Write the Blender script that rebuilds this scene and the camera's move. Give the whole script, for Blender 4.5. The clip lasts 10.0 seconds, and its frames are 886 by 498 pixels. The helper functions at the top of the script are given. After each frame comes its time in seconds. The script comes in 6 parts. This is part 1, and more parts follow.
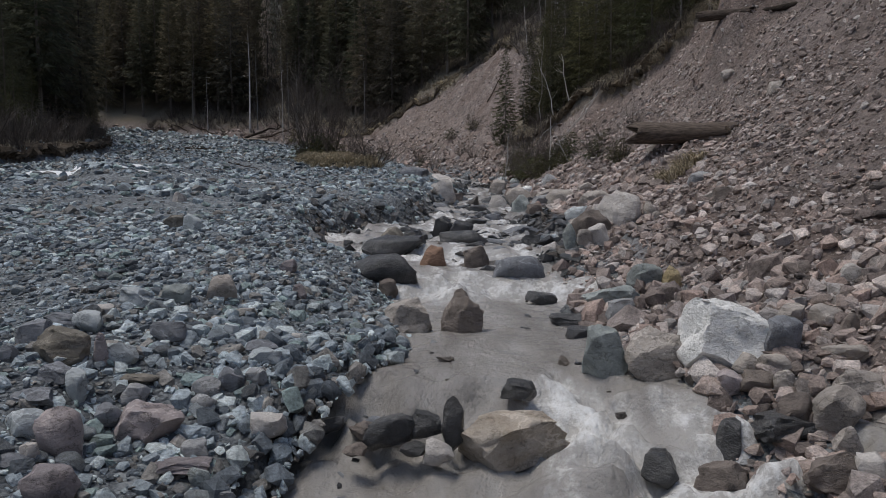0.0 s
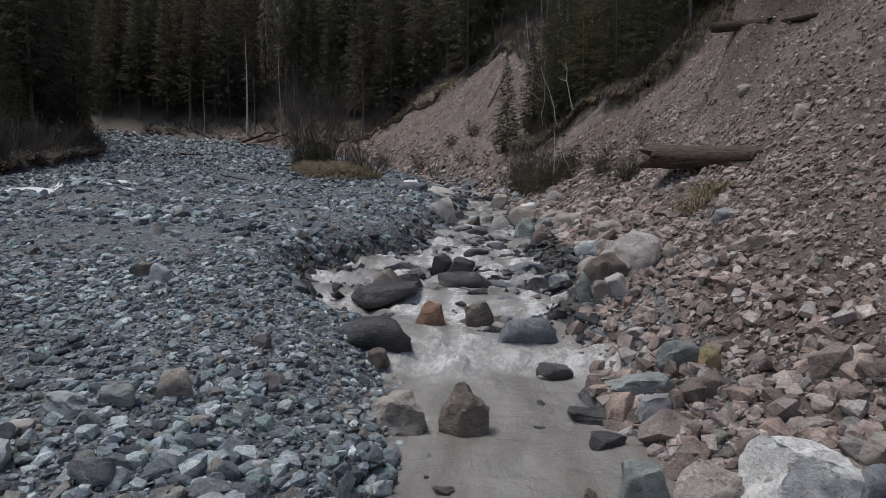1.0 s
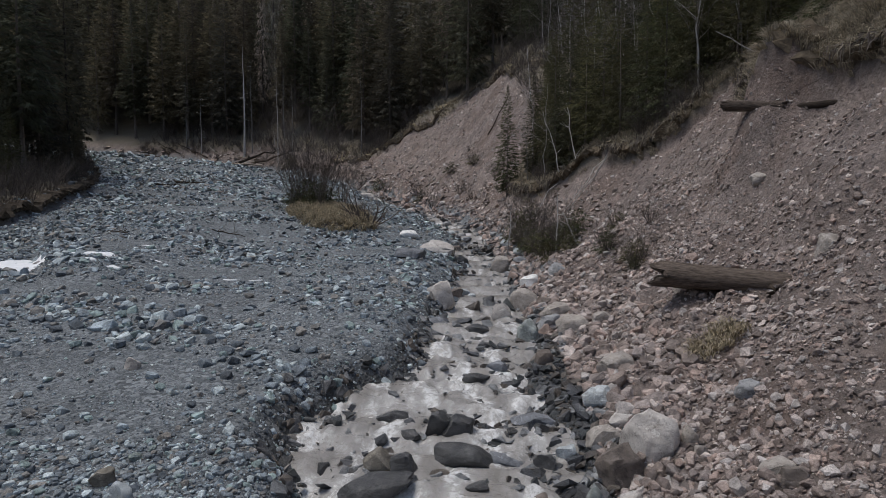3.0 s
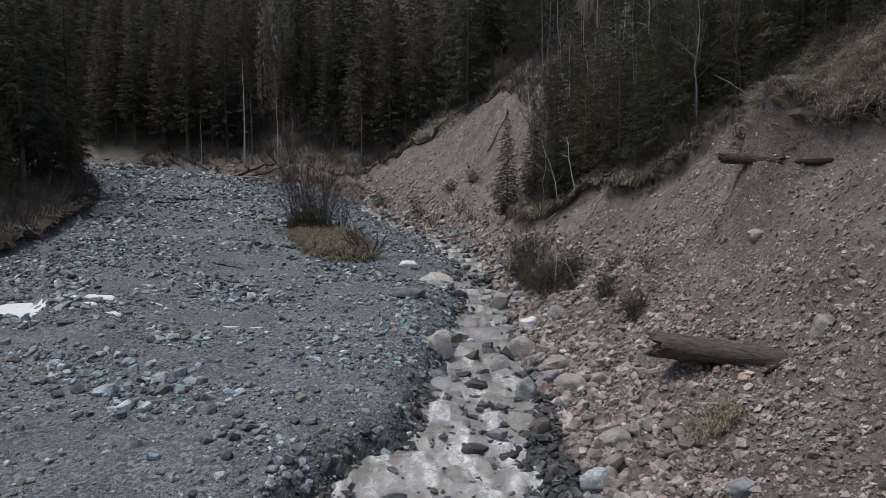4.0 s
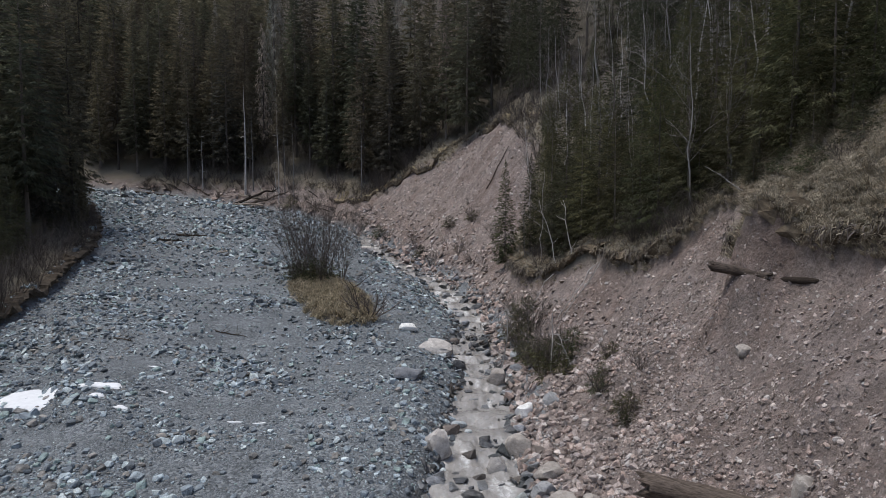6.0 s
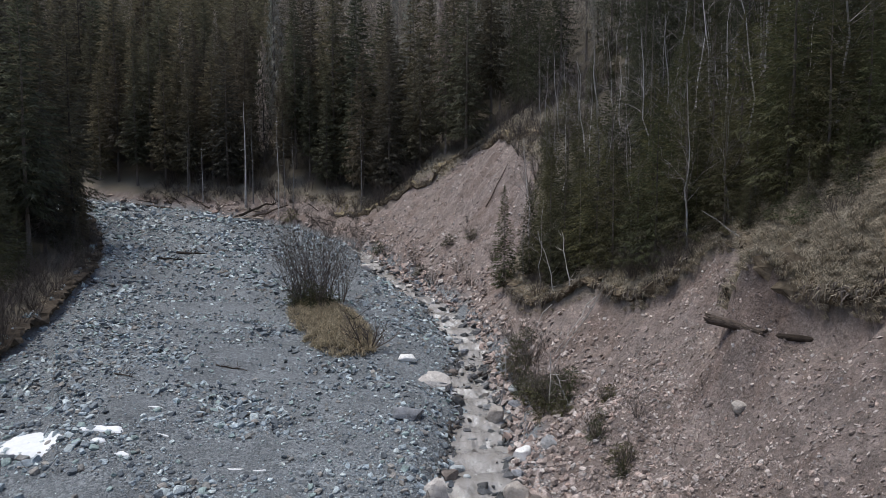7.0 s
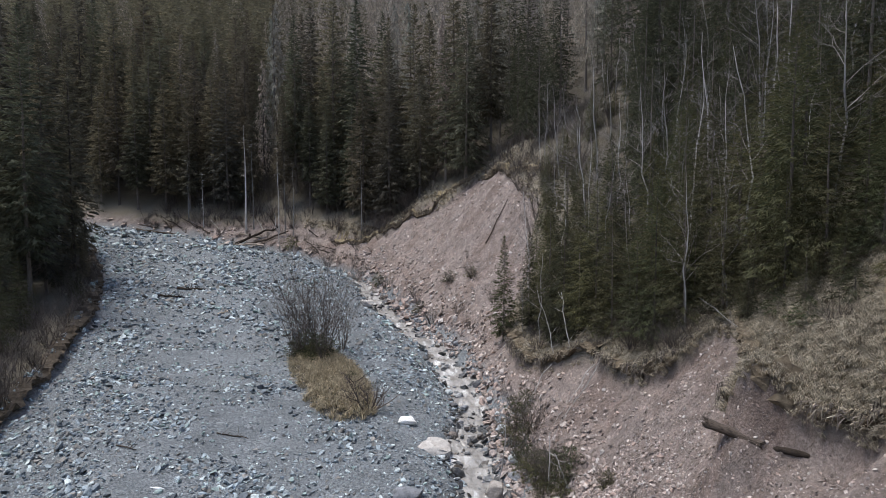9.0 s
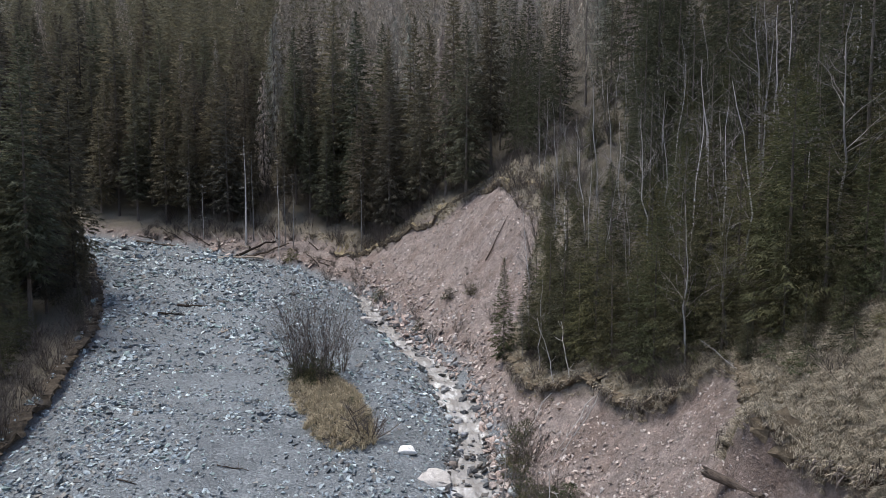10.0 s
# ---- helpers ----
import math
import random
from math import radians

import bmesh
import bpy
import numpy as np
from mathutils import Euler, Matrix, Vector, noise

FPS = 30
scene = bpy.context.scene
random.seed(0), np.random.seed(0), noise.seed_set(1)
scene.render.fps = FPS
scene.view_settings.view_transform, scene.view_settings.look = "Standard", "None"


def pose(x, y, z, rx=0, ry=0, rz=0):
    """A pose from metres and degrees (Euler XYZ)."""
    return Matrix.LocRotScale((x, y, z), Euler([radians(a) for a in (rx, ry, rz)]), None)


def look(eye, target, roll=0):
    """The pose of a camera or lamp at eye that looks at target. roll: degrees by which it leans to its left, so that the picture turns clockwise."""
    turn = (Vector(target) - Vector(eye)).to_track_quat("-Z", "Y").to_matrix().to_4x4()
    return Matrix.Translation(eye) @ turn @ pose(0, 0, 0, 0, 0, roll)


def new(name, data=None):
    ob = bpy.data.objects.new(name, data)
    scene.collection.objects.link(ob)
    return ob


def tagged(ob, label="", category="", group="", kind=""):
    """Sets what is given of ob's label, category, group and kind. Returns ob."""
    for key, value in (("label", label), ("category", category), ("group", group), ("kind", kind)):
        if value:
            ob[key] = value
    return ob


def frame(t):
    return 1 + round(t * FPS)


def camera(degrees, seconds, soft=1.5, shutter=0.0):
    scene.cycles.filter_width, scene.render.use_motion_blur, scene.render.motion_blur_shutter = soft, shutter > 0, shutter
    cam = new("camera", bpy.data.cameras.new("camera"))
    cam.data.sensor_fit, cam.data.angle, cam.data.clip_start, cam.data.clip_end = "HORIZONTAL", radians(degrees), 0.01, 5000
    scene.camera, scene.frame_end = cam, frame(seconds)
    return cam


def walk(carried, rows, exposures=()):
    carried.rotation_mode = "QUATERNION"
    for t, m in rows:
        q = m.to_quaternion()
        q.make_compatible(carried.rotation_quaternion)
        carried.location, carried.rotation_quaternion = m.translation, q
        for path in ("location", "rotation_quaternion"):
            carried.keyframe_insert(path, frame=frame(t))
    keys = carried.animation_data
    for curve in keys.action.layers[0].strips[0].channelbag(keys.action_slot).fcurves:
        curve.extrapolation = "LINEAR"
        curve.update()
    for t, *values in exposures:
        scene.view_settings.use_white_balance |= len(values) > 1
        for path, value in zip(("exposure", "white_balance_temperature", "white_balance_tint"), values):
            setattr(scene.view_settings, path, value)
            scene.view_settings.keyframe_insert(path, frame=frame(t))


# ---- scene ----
import collections

cam = camera(72.0, 10.0, soft=0.4)
PITCH = -4.0
PATH = [
    (0.0, 0.0, 0.0, 1.85),
    (0.5, 0.001, 0.595, 2.179),
    (1.0, 0.02, 1.183, 2.569),
    (1.5, 0.035, 1.773, 3.088),
    (2.0, 0.046, 2.158, 3.806),
    (2.5, 0.063, 2.338, 4.588),
    (4.0, 0.105, 2.384, 7.069),
    (4.5, 0.115, 2.313, 7.947),
    (5.0, 0.139, 2.213, 8.855),
    (5.5, 0.156, 2.109, 9.753),
    (7.0, 0.226, 1.975, 12.45),
    (7.5, 0.249, 1.965, 13.338),
    (8.0, 0.242, 2.0, 14.237),
    (8.5, 0.24, 2.046, 15.134),
    (9.0, 0.233, 2.076, 16.039),
    (9.5, 0.233, 2.139, 16.904),
    (10.0, 0.235, 2.16, 17.738),
]
walk(cam, [(t, pose(x, y, z, 90 + PITCH, 0, 0)) for t, x, y, z in PATH],
     exposures=[(0.0, -0.10, 6880, 9.5), (2.5, -0.06, 6860, 9.5), (4.0, 0.05, 6800, 9.5), (5.5, 0.24, 6760, 9.5), (7.5, 0.56, 6740, 9.5), (10.0, 0.90, 6740, 9.5)])


# ---- light ----
SUN_HEIGHT, SUN_TURN = 70.0, 276.0
world = bpy.data.worlds.new("world")
scene.world = world
world.use_nodes = True
sky = world.node_tree.nodes.new("ShaderNodeTexSky")
sky.sky_type, sky.sun_disc = "NISHITA", False
sky.sun_elevation, sky.sun_rotation = radians(SUN_HEIGHT), radians(SUN_TURN)
sky.air_density, sky.dust_density, sky.ozone_density = 1.0, 1.6, 1.5
world.node_tree.nodes["Background"].inputs["Strength"].default_value = 0.127
world.node_tree.links.new(sky.outputs["Color"], world.node_tree.nodes["Background"].inputs["Color"])
sun_data = bpy.data.lights.new("sun", "SUN")
sun_data.energy, sun_data.angle, sun_data.color = 1.9, radians(22), (1.0, 0.98, 0.95)
sun = new("sun", sun_data)
a, e = radians(SUN_TURN), radians(SUN_HEIGHT)
sun.matrix_world = look((math.sin(a) * math.cos(e) * 50, math.cos(a) * math.cos(e) * 50, math.sin(e) * 50), (0, 0, 0))


# ---- materials ----
class Nodes:
    """A short hand for building a node material."""

    def __init__(self, name, rough=0.8):
        self.mat = bpy.data.materials.new(name)
        self.mat.use_nodes = True
        self.tree = self.mat.node_tree
        self.out = self.tree.nodes["Principled BSDF"]
        self.out.inputs["Roughness"].default_value = rough

    def put(self, kind, **inputs):
        n = self.tree.nodes.new("ShaderNode" + kind)
        for key, value in inputs.items():
            self.feed(n.inputs[int(key[1:]) if key[1:].isdigit() else key.replace("_", " ")], value)
        return n

    def feed(self, socket, value):
        if isinstance(value, bpy.types.NodeSocket):
            self.tree.links.new(value, socket)
        else:
            socket.default_value = value

    def place(self, stretch=(1, 1, 1)):
        return self.put("Mapping", Vector=self.put("TexCoord").outputs["Object"], Scale=stretch).outputs[0]

    def noise(self, at, scale, detail=4.0, rough=0.55):
        return self.put("TexNoise", Vector=at, Scale=scale, Detail=detail, Roughness=rough).outputs["Fac"]

    def cells(self, at, scale, feature="F1"):
        n = self.put("TexVoronoi", Vector=at, Scale=scale)
        n.feature = feature
        return n

    def ramp(self, value, *stops, hard=False):
        n = self.put("ValToRGB", Fac=value)
        r = n.color_ramp
        r.interpolation = "CONSTANT" if hard else "LINEAR"
        while len(r.elements) < len(stops):
            r.elements.new(0.5)
        for el, (at, col) in zip(r.elements, stops):
            el.position = at
            el.color = (*col, 1) if isinstance(col, tuple) else (col, col, col, 1)
        return n.outputs["Color"]

    def mix(self, how, fac, a, b):
        n = self.tree.nodes.new("ShaderNodeMix")
        n.data_type, n.blend_type = "RGBA", how
        for key, value in ((0, fac), (6, a), (7, b)):
            self.feed(n.inputs[key], (*value, 1) if isinstance(value, tuple) and len(value) == 3 else value)
        return n.outputs[2]

    def maths(self, how, a, b=0.5, c=0.5):
        n = self.put("Math", _0=a, _1=b, _2=c)
        n.operation = how
        return n.outputs[0]

    def bump(self, value, strength=0.5, distance=0.02, normal=None):
        n = self.put("Bump", Height=value, Strength=strength, Distance=distance)
        if normal:
            self.feed(n.inputs["Normal"], normal)
        self.feed(self.out.inputs["Normal"], n.outputs[0])
        return n.outputs[0]

    def chance(self, island):
        if island:
            return self.put("NewGeometry").outputs["Random Per Island"]
        return self.put("ObjectInfo").outputs["Random"]


def stone_material(name, palette, island=True, rough=0.82, veins=0.0, grain=1.0, spread=1.25):
    n = Nodes(name, rough)
    mean = [sum(c[i] for c in palette) / len(palette) for i in range(3)]
    palette = [tuple(m * (v / m) ** spread for v, m in zip(c, mean)) for c in palette]
    at = n.place()
    tone = n.ramp(n.chance(island), *[(i / len(palette), c) for i, c in enumerate(palette)], hard=True)
    big = n.ramp(n.noise(at, 3.2, 5), (0.3, 0.52), (0.7, 1.42))
    fine = n.ramp(n.noise(at, 38 * grain, 6, 0.75), (0.3, 0.5), (0.7, 1.5))
    tone = n.mix("MULTIPLY", 1.0, n.mix("MULTIPLY", 1.0, tone, big), fine)
    if veins:
        line = n.ramp(n.noise(n.place((1, 1, 3.0)), 7, 6, 0.65), (0.47, 0.0), (0.5, 1.0), (0.53, 0.0))
        tone = n.mix("MIX", n.maths("MULTIPLY", line, veins), tone, (0.55, 0.54, 0.5))
    n.feed(n.out.inputs["Base Color"], tone)
    n.bump(n.maths("ADD", n.noise(at, 14, 8, 0.65), n.maths("MULTIPLY", n.noise(at, 90, 3), 0.3)), 1.0, 0.04)
    return n.mat


GREYS = [(0.247, 0.278, 0.30), (0.323, 0.362, 0.385), (0.171, 0.193, 0.212), (0.399, 0.44, 0.452), (0.275, 0.308, 0.33), (0.237, 0.235, 0.228), (0.294, 0.35, 0.345),
         (0.133, 0.15, 0.166), (0.475, 0.515, 0.52), (0.285, 0.276, 0.262), (0.361, 0.402, 0.425), (0.209, 0.234, 0.254)]
BROWNS = [(0.315, 0.262, 0.235), (0.25, 0.207, 0.184), (0.37, 0.315, 0.287), (0.20, 0.165, 0.148), (0.31, 0.272, 0.253), (0.30, 0.235, 0.205), (0.43, 0.38, 0.35),
          (0.275, 0.238, 0.22), (0.35, 0.285, 0.252), (0.165, 0.138, 0.125), (0.38, 0.35, 0.33), (0.235, 0.198, 0.178)]
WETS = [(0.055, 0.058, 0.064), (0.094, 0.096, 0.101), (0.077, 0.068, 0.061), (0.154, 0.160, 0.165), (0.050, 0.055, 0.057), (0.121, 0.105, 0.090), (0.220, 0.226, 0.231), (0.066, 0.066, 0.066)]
grey_stone = stone_material("grey_slate", [(r * 0.96, g, b * 1.02) for r, g, b in GREYS], spread=1.45)
brown_stone = stone_material("brown_talus", [(r * 1.17, g * 1.15, b * 1.15) for r, g, b in BROWNS], spread=1.2)
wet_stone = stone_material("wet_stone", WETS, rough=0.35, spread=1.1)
grey_single = stone_material("grey_slate_single", GREYS, island=False, veins=0.25)
brown_single = stone_material("brown_talus_single", BROWNS, island=False, veins=0.15)


def ground_material():
    n = Nodes("valley_ground", 0.9)
    at = n.place()
    cover = n.put("VertexColor")
    cover.layer_name = "cover"
    split = n.put("SeparateColor", Color=cover.outputs["Color"])
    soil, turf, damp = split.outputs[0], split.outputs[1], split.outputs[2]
    # small slate gravel
    coarse, fine = n.cells(at, 11), n.cells(at, 34)
    def pebbles(cell, dark, mid, pale):
        return n.ramp(n.put("SeparateColor", Color=cell.outputs["Color"]).outputs[0], (0.0, dark), (0.5, mid), (0.85, pale))
    gravel = n.mix("MIX", n.ramp(n.noise(at, 1.7, 4), (0.42, 0.15), (0.6, 0.85)), pebbles(fine, (0.068, 0.077, 0.085), (0.145, 0.162, 0.176), (0.275, 0.302, 0.32)),
                   pebbles(coarse, (0.055, 0.062, 0.069), (0.14, 0.157, 0.171), (0.295, 0.322, 0.336)))
    gravel = n.mix("MULTIPLY", 1.0, gravel, n.ramp(n.noise(at, 0.35, 5), (0.3, 0.78), (0.7, 1.2)))
    # pinkish moraine soil with small stones in it
    earth = n.mix("MIX", n.noise(at, 0.8, 6, 0.6), (0.136, 0.105, 0.093), (0.362, 0.304, 0.278))
    earth = n.mix("MULTIPLY", 1.0, earth, n.ramp(n.noise(at, 9, 8, 0.75), (0.3, 0.5), (0.7, 1.42)))
    earth = n.mix("MULTIPLY", 1.0, earth, n.ramp(n.noise(n.place((1, 1, 0.5)), 1.7, 7, 0.68), (0.32, 0.66), (0.68, 1.3)))
    earth = n.mix("MIX", n.ramp(n.noise(n.place((1, 1, 0.35)), 0.42, 6, 0.62), (0.46, 0.0), (0.62, 0.62)), earth, n.mix("MULTIPLY", 1.0, earth, (0.62, 0.52, 0.47)))
    chips = n.ramp(fine.outputs["Distance"], (0.2, 1.0), (0.32, 0.0))
    earth = n.mix("MIX", n.maths("MULTIPLY", chips, n.ramp(n.noise(at, 2.2, 3), (0.4, 0.1), (0.62, 0.8))), earth, pebbles(fine, (0.2, 0.17, 0.15), (0.29, 0.255, 0.23), (0.42, 0.385, 0.35)))
    # dead grass and litter
    straw = n.mix("MIX", n.noise(n.place((6, 6, 1)), 3.0, 6, 0.7), (0.03, 0.025, 0.019), (0.095, 0.078, 0.057))
    bleached = n.mix("MIX", n.noise(n.place((6, 6, 1)), 4.0, 7, 0.75), (0.085, 0.072, 0.053), (0.30, 0.262, 0.20))
    straw = n.mix("MIX", n.ramp(n.noise(at, 0.5, 3), (0.45, 0.0), (0.65, 0.8)), straw, (0.045, 0.042, 0.028))
    straw = n.mix("MIX", soil, straw, bleached)
    tone = n.mix("MIX", soil, gravel, earth)
    tone = n.mix("MIX", turf, tone, straw)
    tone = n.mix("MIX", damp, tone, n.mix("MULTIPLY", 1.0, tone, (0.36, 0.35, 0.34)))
    n.feed(n.out.inputs["Base Color"], tone)
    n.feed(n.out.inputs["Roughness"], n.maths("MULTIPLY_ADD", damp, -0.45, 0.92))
    lump = n.maths("ADD", n.maths("MULTIPLY", coarse.outputs["Distance"], -0.6), n.maths("MULTIPLY", fine.outputs["Distance"], -0.25))
    lump = n.maths("MULTIPLY", lump, n.maths("MULTIPLY_ADD", soil, -0.85, 1.0))
    clods = n.maths("MULTIPLY", n.maths("ADD", n.noise(at, 2.3, 6, 0.6), n.noise(n.place((1, 1, 0.4)), 6, 9, 0.75)), soil)
    n.bump(n.maths("ADD", n.maths("ADD", lump, n.maths("MULTIPLY", clods, 1.5)), n.maths("MULTIPLY", n.noise(at, 7, 8, 0.7), 0.8)), 1.0, 0.09)
    return n.mat


def water_material():
    n = Nodes("silty_water", 0.15)
    flow = n.put("UVMap").outputs["UV"]
    at = n.put("Mapping", Vector=flow, Scale=(0.8, 2.3, 1.0)).outputs[0]
    cover = n.put("VertexColor")
    cover.layer_name = "foam"
    white = n.put("SeparateColor", Color=cover.outputs["Color"]).outputs[0]
    streak = n.noise(at, 3.0, 7, 0.62)
    fine = n.noise(n.put("Mapping", Vector=flow, Scale=(1.2, 1.7, 1.0)).outputs[0], 15, 6, 0.66)
    broad = n.noise(at, 1.1, 4, 0.55)
    # silt below, milky where air is beaten in, white on the crests
    # the broad pale streaks also put reflected sky into the water's colour
    milk_and_sky = n.maths("ADD", n.maths("MULTIPLY", white, 0.8), n.ramp(broad, (0.35, 0.0), (0.7, 0.45)))
    body = n.mix("MIX", n.ramp(milk_and_sky, (0.0, 0.0), (0.95, 1.0)), (0.235, 0.220, 0.203), (0.50, 0.49, 0.475))
    froth = n.noise(n.place(), 5.5, 8, 0.68)
    spray = n.noise(n.place(), 19, 6, 0.7)
    torn = n.ramp(n.maths("ADD", n.maths("MULTIPLY", streak, 0.2), n.maths("ADD", n.maths("MULTIPLY", froth, 0.55), n.maths("MULTIPLY", spray, 0.25))), (0.44, 0.0), (0.60, 1.0))
    mask = n.maths("MULTIPLY", n.maths("ADD", n.maths("MULTIPLY", white, 1.1), 0.02), torn)
    mask = n.ramp(mask, (0.08, 0.0), (0.85, 1.0))
    n.feed(n.out.inputs["Base Color"], n.mix("MIX", mask, body, (0.80, 0.81, 0.81)))
    n.feed(n.out.inputs["Roughness"], n.maths("MULTIPLY_ADD", mask, 0.45, 0.16))
    n.bump(n.maths("ADD", n.maths("ADD", n.maths("MULTIPLY", streak, 0.5), n.maths("MULTIPLY", froth, 0.8)), n.maths("MULTIPLY", n.maths("ADD", fine, spray), 0.25)), 1.0, 0.06)
    return n.mat


def plain_material(name, a, b, scale=6.0, rough=0.85, stretch=(1, 1, 1), island=False, bump=0.4, wide=0.5, each=False, thin=0.0):
    n = Nodes(name, rough)
    at = n.place(stretch)
    tone = n.mix("MIX", n.ramp(n.noise(at, scale, 6, 0.65), (0.3, 0.0), (0.7, 1.0)), a, b)
    tone = n.mix("MULTIPLY", 1.0, tone, n.ramp(n.chance(island), (0.0, 1 - wide), (1.0, 1 + wide)))
    if each:
        tone = n.mix("MULTIPLY", 1.0, tone, n.ramp(n.chance(False), (0.0, (0.62, 0.64, 0.66)), (0.3, (1.06, 0.96, 0.88)), (0.6, (0.8, 0.92, 0.78)), (0.85, (1.2, 1.12, 0.95)), (1.0, (1.5, 1.42, 1.2))))
    n.feed(n.out.inputs["Base Color"], tone)
    n.out.inputs["Specular IOR Level"].default_value = 0.25
    if bump:
        n.bump(n.noise(at, scale * 3, 6, 0.7), bump, 0.03)
    if thin:
        # leaves and blades let some light through
        glow = n.put("BsdfTranslucent", Color=tone)
        both = n.put("MixShader", Fac=thin, _1=n.out.outputs[0], _2=glow.outputs[0])
        n.tree.links.new(both.outputs[0], n.tree.nodes["Material Output"].inputs["Surface"])
    return n.mat


ground_look = ground_material()
water_look = water_material()
needles = plain_material("spruce_needles", (0.082, 0.077, 0.063), (0.195, 0.182, 0.145), 0.8, 0.7, island=True, bump=0, wide=0.3, each=True, thin=0.5)
young_needles = plain_material("young_spruce_needles", (0.041, 0.044, 0.026), (0.122, 0.124, 0.070), 1.2, 0.7, island=True, bump=0, wide=0.35, each=True, thin=0.4)
dark_needles = plain_material("dark_spruce_needles", (0.036, 0.040, 0.026), (0.100, 0.104, 0.064), 1.0, 0.7, island=True, bump=0, wide=0.35, thin=0.35)
spruce_bark = plain_material("spruce_bark", (0.10, 0.085, 0.075), (0.19, 0.165, 0.15), 8, 0.9, (1, 1, 0.3))
pale_bark = plain_material("pale_bark", (0.25, 0.238, 0.225), (0.50, 0.48, 0.46), 5, 0.8, (1, 1, 0.6))
larch_twig = plain_material("bare_larch_twig", (0.25, 0.222, 0.215), (0.42, 0.378, 0.37), 2, 0.9, island=True, bump=0, each=True)
birch_twig = plain_material("bare_birch_twig", (0.20, 0.178, 0.172), (0.36, 0.33, 0.32), 2, 0.9, island=True, bump=0)
brush_twig = plain_material("bare_brush_twig", (0.075, 0.063, 0.056), (0.15, 0.128, 0.114), 2, 0.9, island=True, bump=0)
dry_grass = plain_material("dry_grass", (0.25, 0.216, 0.165), (0.46, 0.41, 0.325), 3, 0.85, island=True, bump=0, wide=0.45, thin=0.25)
old_wood = plain_material("weathered_wood", (0.022, 0.017, 0.013), (0.085, 0.064, 0.05), 4, 0.85, (1, 12, 12), bump=0.9)
snow_look = plain_material("old_snow", (0.72, 0.74, 0.76), (0.84, 0.86, 0.88), 5, 0.6, bump=0.3, wide=0.03)


BOULDER_TONES = {"white": ((0.66, 0.66, 0.64), (0.74, 0.74, 0.72)), "buff": ((0.22, 0.198, 0.178), (0.37, 0.337, 0.305)), "green": ((0.17, 0.19, 0.185), (0.34, 0.37, 0.36)),
                 "grey": ((0.19, 0.195, 0.20), (0.32, 0.325, 0.33)), "brown": ((0.115, 0.096, 0.083), (0.22, 0.188, 0.165)), "dark": ((0.028, 0.029, 0.031), (0.085, 0.085, 0.085)),
                 "rust": ((0.16, 0.09, 0.058), (0.28, 0.175, 0.12)), "umber": ((0.085, 0.07, 0.062), (0.19, 0.16, 0.14)), "slate": ((0.10, 0.108, 0.12), (0.24, 0.25, 0.27)),
                 "pale": ((0.31, 0.285, 0.265), (0.50, 0.475, 0.45)), "yellow": ((0.27, 0.215, 0.115), (0.42, 0.35, 0.22)), "ochre": ((0.25, 0.205, 0.155), (0.42, 0.375, 0.325)),
                 "pink": ((0.27, 0.232, 0.228), (0.38, 0.335, 0.33)), "plum": ((0.13, 0.115, 0.12), (0.23, 0.205, 0.21)), "moss": ((0.105, 0.095, 0.075), (0.22, 0.20, 0.17)),
                 "bluish": ((0.27, 0.30, 0.315), (0.44, 0.47, 0.48))}


def boulder_material(name, dark, pale, rough):
    n = Nodes(name, rough)
    at = n.place()
    at = n.put("VectorMath", _0=at, _1=n.put("CombineXYZ", X=n.maths("MULTIPLY", n.chance(False), 40.0)).outputs[0]).outputs[0]
    tone = n.mix("MIX", n.ramp(n.noise(at, 3.2, 9, 0.7), (0.34, 0.0), (0.66, 1.0)), dark, pale)
    tone = n.mix("MULTIPLY", 1.0, tone, n.ramp(n.noise(at, 46, 6, 0.8), (0.3, 0.82), (0.7, 1.2)))
    # hair cracks, pale veins and dusty patches
    bands = n.put("Mapping", Vector=at, Scale=(1.0, 1.2, 1.5), Rotation=(0.5, 0.3, 0.0)).outputs[0]
    crack = n.ramp(n.noise(bands, 3.0, 8, 0.62), (0.488, 1.0), (0.5, 0.55), (0.512, 1.0))
    tone = n.mix("MULTIPLY", 1.0, tone, crack)
    vein = n.ramp(n.noise(bands, 2.1, 8, 0.6), (0.585, 0.0), (0.6, 0.6), (0.615, 0.0))
    tone = n.mix("MIX", vein, tone, tuple(min(0.9, c * 1.5 + 0.03) for c in pale))
    patch = n.ramp(n.noise(at, 6.5, 7, 0.66), (0.54, 0.0), (0.61, 1.0))
    n.feed(n.out.inputs["Base Color"], n.mix("MIX", n.maths("MULTIPLY", patch, 0.3), tone, n.mix("MULTIPLY", 1.0, tone, (0.58, 0.57, 0.55))))
    rough_skin = n.maths("ADD", n.maths("MULTIPLY", n.noise(bands, 3.5, 8, 0.68), 1.2), n.maths("MULTIPLY", n.noise(at, 34, 5, 0.75), 0.22))
    n.bump(n.maths("ADD", rough_skin, n.maths("MULTIPLY", crack, 0.12)), 1.0, 0.05)
    return n.mat


BOULDER_LOOKS = {k: boulder_material(k + "_rock", *(tuple(min(0.9, 1.22 * v) for v in c) for c in (a, b)), 0.32 if k == "dark" else 0.8) for k, (a, b) in BOULDER_TONES.items()}

# ---- the lie of the land ----
LATTICE = np.random.RandomState(7).rand(256, 256)


